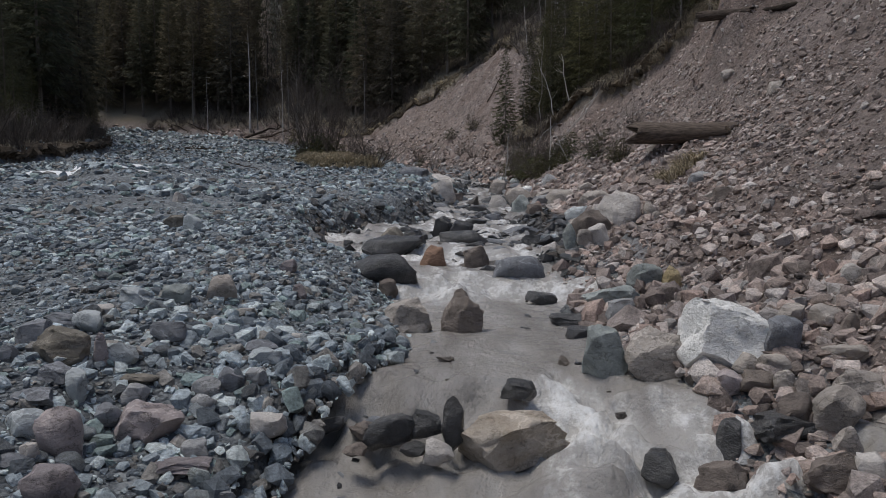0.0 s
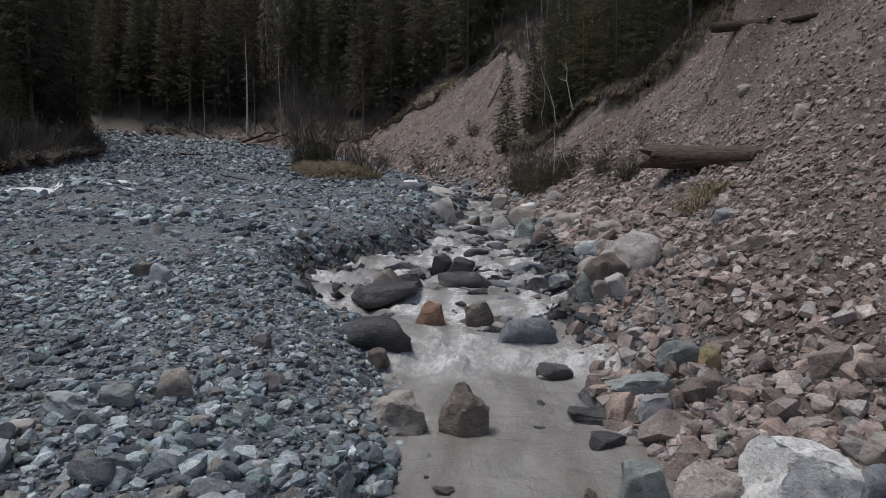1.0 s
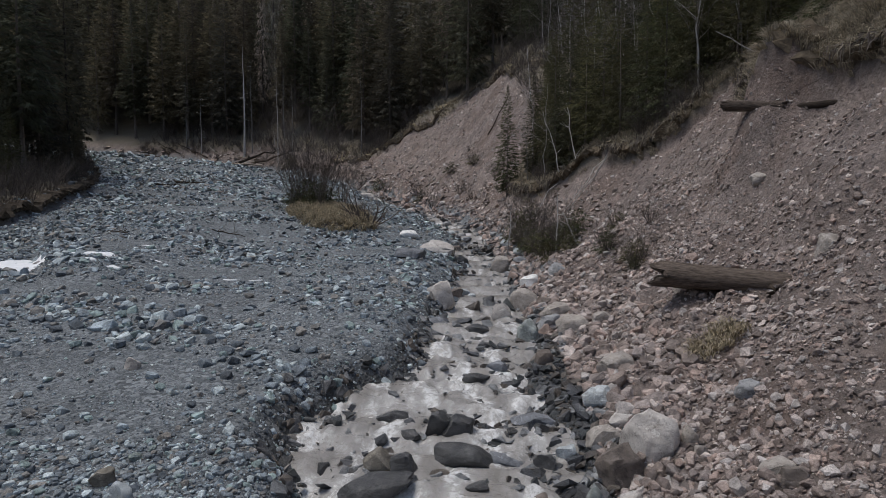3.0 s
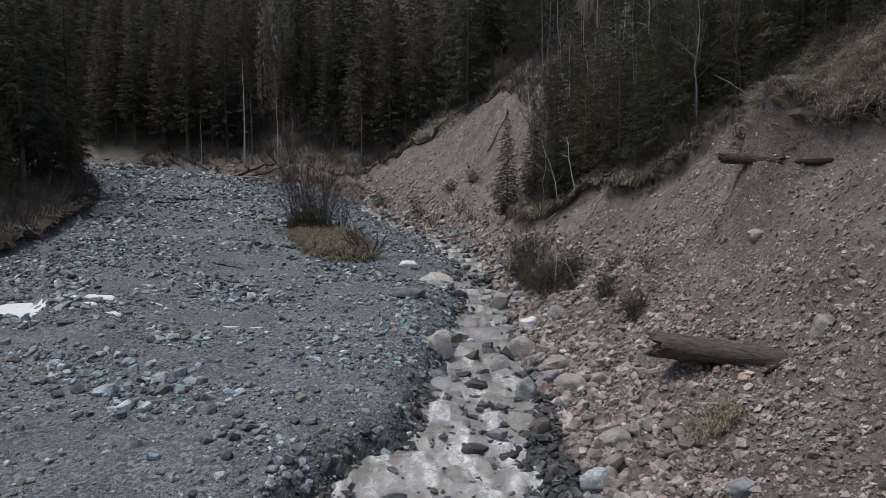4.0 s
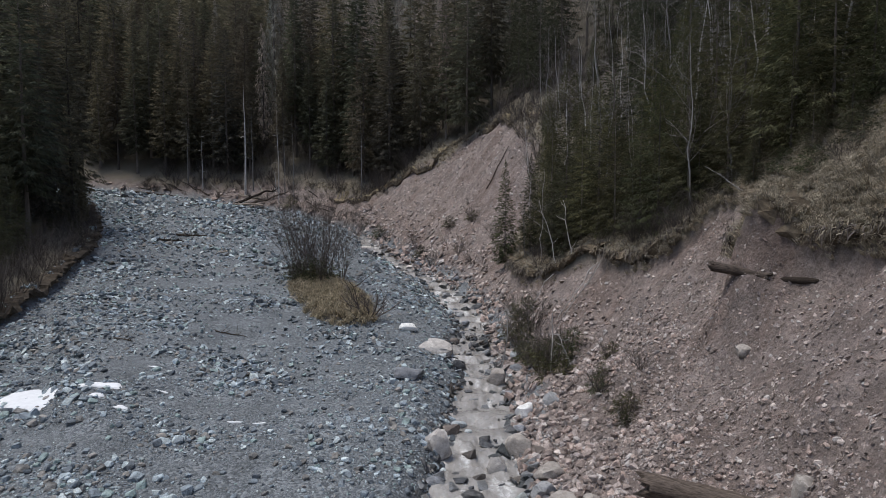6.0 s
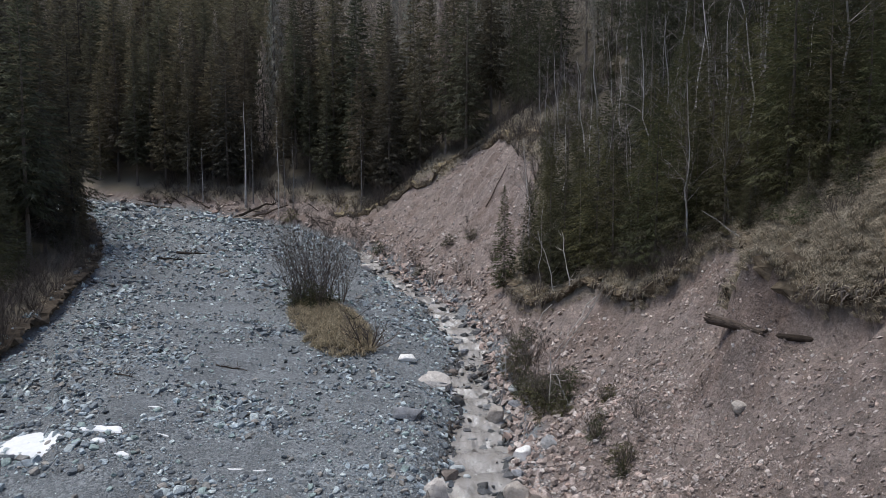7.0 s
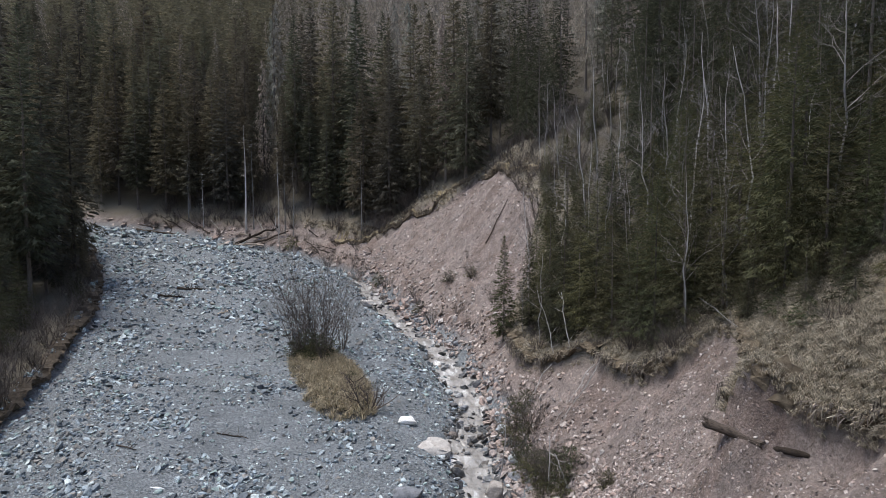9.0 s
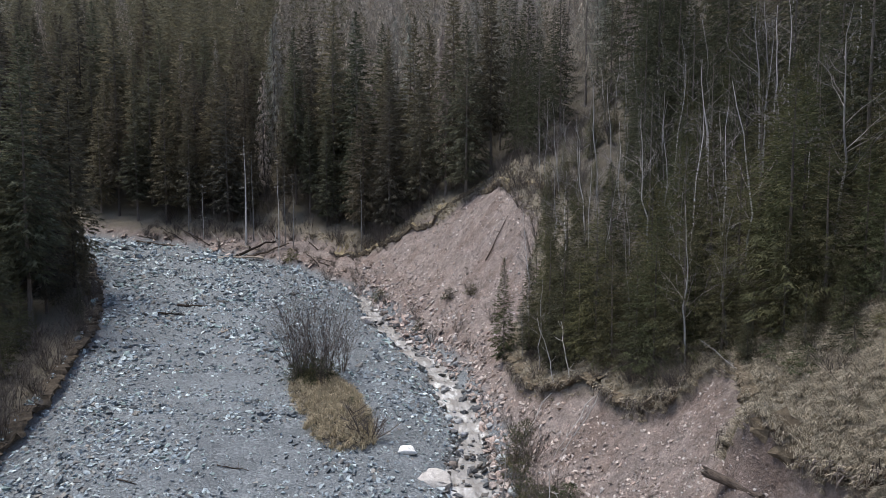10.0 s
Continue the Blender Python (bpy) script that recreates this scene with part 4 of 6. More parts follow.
boulder("long black slab in the rapids", "dark", 0.43, 12.42, 1.10, 0.55, 0.48, -12, 492)
boulder("dark slab in the rapids", "slate", 1.12, 12.49, 0.69, 0.48, 0.22, -6, 493)
boulder("black stone by the rapids", "dark", 1.78, 12.29, 0.41, 0.28, 0.33, -12, 494)
boulder("long grey slab by the rapids", "slate", 1.88, 13.87, 1.00, 0.50, 0.29, 1, 495)
boulder("low black stone by the rapids", "dark", 1.30, 10.76, 0.48, 0.34, 0.19, 15, 496)
boulder("pale grey stone by the rapids", "bluish", 2.18, 12.59, 0.39, 0.27, 0.35, 20, 497)
boulder("brown block leaning on a paler boulder", "umber", 2.76, 11.33, 0.72, 0.50, 0.75, 17, 498)
boulder("big pale boulder at the foot of the talus", "pale", 3.43, 11.87, 0.95, 0.76, 0.99, -1, 499)
boulder("long buff block at the foot of the talus", "buff", 2.84, 12.60, 0.66, 0.46, 0.44, 2, 500)
boulder("pale stone beside a big boulder", "pale", 3.29, 12.99, 0.54, 0.38, 0.28, -1, 501)
boulder("pale blue-green slab at the talus foot", "bluish", 3.17, 14.15, 0.74, 0.45, 0.47, -5, 502)
boulder("buff boulder at the foot of the talus", "buff", 3.99, 11.76, 0.30, 0.21, 0.50, 14, 503)
boulder("round buff stone at the talus foot", "buff", 4.03, 11.48, 0.22, 0.16, 0.27, -17, 504)
boulder("buff block at the talus foot", "buff", 2.41, 10.31, 0.28, 0.20, 0.43, -15, 505)
boulder("rounded pale block at the talus foot", "pale", 2.65, 10.34, 0.36, 0.25, 0.59, -10, 506)
boulder("brown block at the stream bank", "umber", 2.51, 16.87, 0.50, 0.35, 0.58, 24, 507)
boulder("buff boulder on the talus foot", "buff", 3.79, 15.26, 0.81, 0.57, 0.61, 13, 508)
boulder("rounded pale stone at the stream bank", "pale", 1.91, 10.80, 0.35, 0.25, 0.42, -8, 509)
boulder("upright greenish slab at the stream bank", "green", 2.19, 10.54, 0.23, 0.16, 0.64, -17, 510)
boulder("flat slate slab at the stream bank", "slate", 1.38, 16.83, 0.52, 0.36, 0.28, -19, 511)
boulder("black stone in the stream", "dark", 0.85, 16.27, 0.63, 0.44, 0.25, -21, 512)
boulder("pale block standing in the stream", "pale", 1.96, 22.08, 0.70, 0.49, 0.70, -4, 513)
boulder("broken block standing in the stream", "buff", 2.86, 23.23, 0.96, 0.67, 0.94, -18, 514)
boulder("dark green-grey stone in the stream", "green", 2.48, 19.43, 0.67, 0.47, 0.86, -15, 515)
boulder("dark stone in the stream", "dark", 1.10, 20.28, 0.81, 0.56, 0.37, -11, 516)
boulder("small dark stone in the stream", "dark", 1.73, 24.05, 0.47, 0.33, 0.36, 9, 517)
boulder("pale slab at the gravel edge", "pale", -0.02, 22.72, 0.86, 0.60, 1.03, 17, 518)
boulder("buff block under the brush", "buff", 2.64, 29.82, 0.87, 0.61, 1.14, 0, 519)
boulder("small white boulder under the brush", "white", 3.50, 26.05, 0.77, 0.54, 0.71, 20, 520)
boulder("grey slab below the brush", "grey", 4.59, 26.01, 0.97, 0.68, 0.65, -6, 521)
boulder("dark block in the upper stream", "dark", 0.98, 31.75, 0.79, 0.55, 0.57, -4, 522)
boulder("buff stones at the talus foot", "buff", 3.68, 19.10, 0.94, 0.66, 0.63, 2, 523)
boulder("buff slab on the talus foot", "buff", 4.40, 18.71, 0.54, 0.37, 0.48, -4, 524)
boulder("pale leaning slab on the gravel", "bluish", -4.20, 10.29, 0.35, 0.24, 0.42, -14, 525)
boulder("brown stones on the gravel", "moss", -4.73, 10.74, 0.36, 0.25, 0.28, 18, 526)
boulder("grey stone in the talus", "grey", 5.10, 12.23, 0.48, 0.34, 0.39, 2, 527)
boulder("long slab in the talus", "buff", 4.45, 10.10, 0.51, 0.36, 0.28, -12, 528)
boulder("long brown slab in the talus", "brown", 4.46, 9.74, 0.35, 0.18, 0.36, -15, 529)
boulder("small white stone in the talus", "white", 3.23, 10.39, 0.27, 0.19, 0.17, -23, 530)
boulder("pale stone on the gravel", "pale", -6.50, 15.09, 0.36, 0.25, 0.34, 8, 531)
boulder("buff stone at the stream bank", "buff", 3.57, 21.02, 1.02, 0.70, 0.56, 10, 611)
boulder("buff stone sticking out of the bare slope", "buff", 9.50, 20.62, 0.55, 0.42, 0.42, -9, 614)
boulder("rounded stone in the bare slope", "buff", 8.04, 14.85, 0.57, 0.40, 0.63, 7, 615)
boulder("pale flat slab beside the stream", "pale", -0.19, 33.88, 1.88, 1.30, 0.77, -9, 616)
boulder("white flat slab on the gravel", "white", -1.82, 36.13, 1.16, 0.71, 0.56, -7, 617)
boulder("grey slab at the gravel edge", "slate", -1.29, 28.18, 1.43, 0.98, 0.57, 7, 619)
boulder("pale boulder in the upper stream", "pale", -7.42, 62.72, 1.46, 1.00, 0.83, 6, 620)


# ---- trees ----
def blade(at, way, length, width, up):
    """Two-sided thin leaf-like triangles: arrays in, triangle corners out."""
    loose = np.random.RandomState(len(at) * 7 + int(abs(at[0, 2]) * 1000) % 9973).normal(0, 0.75, at.shape)
    side = np.cross(way, up + loose)
    side /= np.linalg.norm(side, axis=1)[:, None] + 1e-9
    tip = at + way * length[:, None]
    return np.stack([at - side * width[:, None] / 2, at + side * width[:, None] / 2, tip], 1)


def tube(path, radii, sides=5):
    """A tapered round stick along a path of points."""
    path, radii = np.asarray(path, float), np.asarray(radii, float)
    t = np.gradient(path, axis=0)
    t /= np.linalg.norm(t, axis=1)[:, None] + 1e-9
    a = np.cross(t, np.where(np.abs(t[:, 2:3]) > 0.9, [[1.0, 0, 0]], [[0, 0, 1.0]]))
    a /= np.linalg.norm(a, axis=1)[:, None] + 1e-9
    b = np.cross(t, a)
    ang = np.linspace(0, 2 * math.pi, sides, endpoint=False)
    ring = path[:, None] + radii[:, None, None] * (np.cos(ang)[None, :, None] * a[:, None] + np.sin(ang)[None, :, None] * b[:, None])
    faces = []
    for i in range(len(path) - 1):
        for k in range(sides):
            p, q = i * sides + k, i * sides + (k + 1) % sides
            faces += [(p, q, q + sides), (p, q + sides, p + sides)]
    n = len(path)
    for k in range(1, sides - 1):
        faces += [(0, k + 1, k), ((n - 1) * sides, (n - 1) * sides + k, (n - 1) * sides + k + 1)]
    return ring.reshape(-1, 3), np.array(faces)


def spruce_crown(tall, reach, boughs, twigs, start, seed, needle, slim=0.3, droop=0.32):
    """Many drooping boughs, each a spray of twigs that hang from its spine: triangles."""
    r = np.random.RandomState(seed)
    k = (np.arange(boughs) + r.uniform(0, 1, boughs)) / boughs
    far = reach * np.interp(k, [0, 0.06, 0.2, 0.55, 0.85, 0.95, 1], [0.6, 0.9, 1.0, 0.66, 0.27, 0.12, 0.03]) * r.uniform(0.66, 1.14, boughs)
    far = far * np.where(r.uniform(0, 1, boughs) < 0.08, 0.5, 1)
    a = np.arange(boughs) * 2.399 + r.normal(0, 0.35, boughs)
    n = np.maximum(3, twigs * (0.2 + 0.8 * far / reach)).astype(int)
    i = np.repeat(np.arange(boughs), n)
    t = r.uniform(0.05, 1.0, len(i)) ** 0.62
    k_, far_, flat = k[i], far[i], np.zeros(len(i))
    way = np.stack([np.cos(a[i]), np.sin(a[i]), flat], 1)
    across = np.stack([-way[:, 1], way[:, 0], flat], 1)
    off = r.normal(0, 1, len(i)) * 0.17 * far_ * (1.12 - t)
    at = way * (far_ * t)[:, None] + across * off[:, None]
    lift = 0.05 + 0.55 * k_
    at[:, 2] = tall * (start + (0.985 - start) * k_) + far_ * (lift * t - droop * t * t + 0.10 * t ** 4) - np.abs(r.normal(0, 0.05, len(i))) * far_
    dirs = way * r.uniform(0.25, 0.9, len(i))[:, None] + across * (np.sign(off) * r.uniform(0, 0.8, len(i)))[:, None]
    dirs[:, 2] = 0.5 * k_ - r.uniform(0.15, 0.95, len(i)) * (1 - 0.6 * k_)
    dirs /= np.linalg.norm(dirs, axis=1)[:, None]
    size = needle * r.uniform(0.55, 1.4, len(i)) * (0.5 + 0.5 * (1 - k_))
    tris = [blade(at - dirs * size[:, None] * 0.3, dirs, size, size * slim, way * 0.8 + [[0, 0, 0.7]])]
    tris.append(blade(np.array([[0, 0, tall * 0.95]]), np.array([[0, 0, 1.0]]), np.array([tall * 0.06]), np.array([0.08]), np.array([[0, 1.0, 0]])))
    t = np.concatenate(tris)
    return t.reshape(-1, 3), np.arange(len(t) * 3).reshape(-1, 3)


def dead_sticks(tall, reach, start, seed, count=26):
    """Dry bare twigs low on a spruce stem: thin triangles."""
    r = np.random.RandomState(seed)
    z = tall * r.uniform(0.03, start + 0.12, count)
    a = r.uniform(0, 6.283, count)
    way = np.stack([np.cos(a), np.sin(a), r.uniform(-0.35, 0.1, count)], 1)
    far = reach * r.uniform(0.25, 0.7, count)
    t = blade(np.stack([z * 0, z * 0, z], 1), way, far, np.full(count, 0.035), np.array([[0, 0, 1.0]]))
    return t.reshape(-1, 3), np.arange(count * 3).reshape(-1, 3)


def stem(tall, thick, seed, bend=0.01, steps=7):
    r = np.random.RandomState(seed)
    z = np.linspace(0, 1, steps)
    sway = np.cumsum(r.normal(0, bend, (steps, 2)), 0) * tall
    sway -= sway[0]
    path = np.column_stack([sway, z * tall])
    path[0, 2] = -0.35
    return tube(path, thick * (1 - 0.93 * z) * np.where(z == 0, 1.35, 1), 6)


def spruce_kind(name, tall, reach, boughs, twigs, start, seed, look, needle, slim=0.3):
    crown = mesh_of("crown", *spruce_crown(tall, reach, boughs, twigs, start, seed, needle, slim), look)
    trunk = mesh_of("trunk", *join([stem(tall * 0.97, 0.006 * tall + 0.03, seed, 0.002), dead_sticks(tall, reach, start, seed)]), spruce_bark)
    return name, trunk, crown


def larch_kind(name, tall, reach, seed, boughs=190):
    """A leafless larch: thin boughs hung with a curtain of fine twigs."""
    r = np.random.RandomState(seed)
    k = (np.arange(boughs) + r.uniform(0, 1, boughs)) / boughs
    far = reach * (1 - k) ** 0.75 * r.uniform(0.5, 1.1, boughs) + 0.15
    a = r.uniform(0, 6.283, boughs)
    way = np.stack([np.cos(a), np.sin(a), r.uniform(-0.25, 0.2, boughs)], 1)
    root = np.stack([k * 0, k * 0, tall * (0.14 + 0.84 * k)], 1)
    tris = [blade(root, way, far, np.full(boughs, 0.06), np.array([[0, 0, 1.0]]))]
    i = np.repeat(np.arange(boughs), 10)
    m = len(i)
    at = root[i] + way[i] * (far[i] * r.uniform(0.1, 1.0, m))[:, None]
    dirs = way[i] * r.uniform(0.1, 0.6, m)[:, None] + r.normal(0, 0.2, (m, 3)) - np.array([[0, 0, 0.9]])
    dirs /= np.linalg.norm(dirs, axis=1)[:, None]
    tris.append(blade(at, dirs, r.uniform(0.6, 1.6, m) * (0.5 + 0.5 * (1 - k[i])), np.full(m, 0.055), way[i]))
    t = np.concatenate(tris)
    crown = mesh_of("crown", t.reshape(-1, 3), np.arange(len(t) * 3).reshape(-1, 3), larch_twig)
    return name, mesh_of("trunk", *stem(tall, 0.005 * tall + 0.02, seed, 0.003), spruce_bark), crown


def limb(start, way, far, thick, r, depth, out, spread=0.7, lift=0.25):
    """Boughs that fork into thinner ones; sticks are gathered in out."""
    n = 5 if depth else 3
    path, p, w = [np.array(start)], np.array(start, float), np.array(way, float)
    for i in range(n):
        w = w + r.normal(0, 0.13, 3) + np.array([0, 0, lift * 0.2])
        w /= np.linalg.norm(w)
        p = p + w * far / n
        path.append(p)
    out.append(tube(path, thick * np.linspace(1, 0.35, n + 1), 4 if depth else 3))
    if depth:
        for k in range(4 if depth > 1 else 5):
            i = r.randint(1, n + 1)
            turn = r.normal(0, spread, 3)
            v = (path[i] - path[i - 1])
            v = v / np.linalg.norm(v) + turn
            v[2] = abs(v[2]) * 0.6 + lift
            limb(path[i], v / np.linalg.norm(v), far * r.uniform(0.4, 0.62), thick * 0.42, r, depth - 1, out, spread, lift)


def bare_kind(name, tall, thick, seed, boughs=13, look=None):
    """A leafless birch or aspen."""
    r = np.random.RandomState(seed)
    z = np.linspace(0, 1, 9)
    sway = np.cumsum(r.normal(0, 0.012, (9, 2)), 0) * tall
    sway -= sway[0]
    path = np.column_stack([sway, z * tall])
    path[0, 2] = -0.3
    trunk = mesh_of("trunk", *tube(path, thick * (1 - 0.85 * z), 6), look or pale_bark)
    out = []
    for k in range(boughs):
        h = r.uniform(0.3, 0.97)
        p = np.array([np.interp(h, z, path[:, i]) for i in range(3)])
        a = r.uniform(0, 6.283)
        limb(p, (math.cos(a) * 0.75, math.sin(a) * 0.75, 0.65), tall * (0.34 - 0.23 * h) * r.uniform(0.7, 1.2), thick * 0.42 * (1.1 - h), r, 2, out)
    return name, trunk, mesh_of("crown", *join(out), look or birch_twig)


def plant(kind, label, category, group, x, y, turn=0.0, size=1.0, lean=(0, 0), drop=0.0):
    name, trunk, crown = kind
    base = new(name)
    z = float(height(np.array([x]), np.array([y]))[0]) - drop
    base.matrix_world = pose(x, y, z, lean[0], lean[1], turn) @ Matrix.Diagonal((size, size, size, 1))
    part("trunk", trunk, base)
    part("crown", crown, base)
    return tagged(base, label, category, group)


SPRUCES = [spruce_kind("spruce", 24, r, 270, 36, s, 300 + i, needles, 0.62, 0.26) for i, (r, s) in enumerate([(3.4, 0.10), (2.9, 0.16), (3.7, 0.08), (2.6, 0.22), (3.2, 0.13)])]
BACK = [spruce_kind("spruce", 24, r, 190, 26, s, 310 + i, needles, 0.85, 0.32) for i, (r, s) in enumerate([(3.3, 0.1), (2.8, 0.15), (3.6, 0.1)])]
YOUNG = [spruce_kind("young_spruce", 9, r, 300, 58, s, 320 + i, young_needles, 0.22, 0.19) for i, (r, s) in enumerate([(2.1, 0.02), (1.8, 0.03), (2.3, 0.02), (1.3, 0.06)])]
THIN = [spruce_kind("young_spruce", 9, r, 210, 44, s, 330 + i, young_needles, 0.28, 0.20) for i, (r, s) in enumerate([(1.9, 0.03), (1.6, 0.04), (2.1, 0.03), (1.3, 0.06)])]
BUSHES = [spruce_kind("conifer_bush", 1.15, 1.1, 90, 26, 0.02, 335 + i, young_needles, 0.16, 0.22) for i in range(2)]
NEARBY = [spruce_kind("spruce", 17, r, 330, 50, s, 345 + i, dark_needles, 0.34, 0.20) for i, (r, s) in enumerate([(2.8, 0.05), (2.3, 0.08), (3.1, 0.04)])]
LARCHES = [larch_kind("larch", 24, 2.4, 340 + i) for i in range(3)]
BIRCHES = [bare_kind("birch", 9, 0.055, 360 + i) for i in range(4)]

woods = np.random.RandomState(5)
taken = collections.defaultdict(list)


def room(x, y, gap):
    """Whether a tree has room there; if so the place is taken."""
    i, j = int(x // 6), int(y // 6)
    for p in (i - 1, i, i + 1):
        for q in (j - 1, j, j + 1):
            for px, py in taken[p, q]:
                if math.hypot(px - x, py - y) < gap:
                    return False
    taken[i, j].append((x, y))
    return True


def far_forest():
    """The wooded slopes: tall spruces with bare larches among them."""
    n = 26000
    x, y = woods.uniform(-140, 60, n), woods.uniform(18, 200, n)
    side, along = toe(x, y)
    above = side - table(along, EDGE)
    beyond = wood(x, y)
    far = []
    for i in np.argsort(y + 0.3 * np.abs(x)):
        out_slope = side[i] > 0 and above[i] > (table(along[i], [(62, 1.6), (70, 3.2), (84, 3.4), (98, 2.6), (110, 1.6)]) if along[i] > 60 else 9.0)
        out_wood = side[i] < 0 and beyond[i] > (3.0 if y[i] < 60 else 1.9)
        if not (out_slope or out_wood) or abs(x[i]) > 0.8 * y[i] + 6 or y[i] < 30 and x[i] > 0 or out_slope and y[i] < 72 and 0.16 < x[i] / y[i] < 0.31:
            continue
        deep = above[i] if out_slope else beyond[i]
        if deep > 115 or not room(x[i], y[i], (3.1 if deep < 8 and y[i] > 60 else 3.5) + 0.02 * min(deep, 80)):
            continue
        pick = woods.uniform()
        tall = woods.uniform(0.62, 1.18) * (0.85 if deep < 4 else 1.05)
        if out_slope and along[i] < 60:
            tall *= 0.7
        larch = pick < np.interp(deep, [0, 8, 15, 25, 40], [0.05, 0.2, 0.45, 0.8, 0.92]) * np.interp(x[i], [-40, -28, 36, 46], [0.15, 1.0, 1.0, 0.1]) * (y[i] > 70)
        if y[i] > 66 and 0.18 < x[i] / y[i] < 0.34 and deep > 2:
            larch = pick < 0.85
        turn = woods.uniform(0, 360)
        if deep > 20:
            far.append((LARCHES[woods.randint(3)] if larch else BACK[woods.randint(3)], x[i], y[i], turn, tall))
        elif larch:
            plant(LARCHES[woods.randint(3)], "leafless grey larch in the mountain forest", "tree", "bare forest larches", x[i], y[i], turn, tall)
        else:
            close = out_slope and y[i] < 95 and x[i] > 8 or y[i] < 52
            kind = NEARBY[woods.randint(3)] if close else SPRUCES[woods.randint(5)] if deep < 7 else BACK[woods.randint(3)]
            if out_slope and y[i] < 60 and x[i] < 0.16 * y[i]:
                continue
            plant(kind, "tall dark green spruce in the mountain forest", "tree", "forest spruces", x[i], y[i], turn, tall)
    for name, look, wanted in (("far_spruces", needles, "spruce"), ("far_larches", larch_twig, "larch")):
        pieces = []
        for kind, px, py, turn, tall in far:
            if kind[0] == wanted:
                me = kind[2]
                co = np.empty(len(me.vertices) * 3, np.float32)
                me.vertices.foreach_get("co", co)
                v = co.reshape(-1, 3, 3)[::3 if wanted == "spruce" else 2].reshape(-1, 3) * [tall * 1.15, tall * 1.15, tall]
                c, s = math.cos(turn), math.sin(turn)
                v = v @ np.array([[c, s, 0], [-s, c, 0], [0, 0, 1]]) + [px, py, float(height(np.array([px]), np.array([py]))[0])]
                pieces.append((v, np.arange(len(v)).reshape(-1, 3)))
        me = mesh_of(name, *join(pieces), look)
        tagged(new(name, me), "distant %s wood high on the mountainside" % wanted, "forest", kind="stuff")


far_forest()


def understory():
    """Small spruces at the feet of the tall ones."""
    r = np.random.RandomState(63)
    x, y = r.uniform(-60, 12, 1500), r.uniform(24, 100, 1500)
    side, along = toe(x, y)
    above, beyond = side - table(along, EDGE), wood(x, y)
    for i in range(len(x)):
        if (side[i] > 0 and along[i] > 84 and 2.6 < above[i] < 7 or side[i] < 0 and 0.8 < beyond[i] < 5) and abs(x[i]) < 0.8 * y[i] + 3 and room(x[i], y[i], 2.0):
            kind = THIN[r.randint(4)] if y[i] < 60 else BACK[r.randint(3)]
            plant(kind, "small spruce at the forest edge", "tree", "small forest spruces", x[i], y[i], r.uniform(0, 360), r.uniform(0.25, 0.75) if y[i] < 60 else r.uniform(0.12, 0.4))


understory()


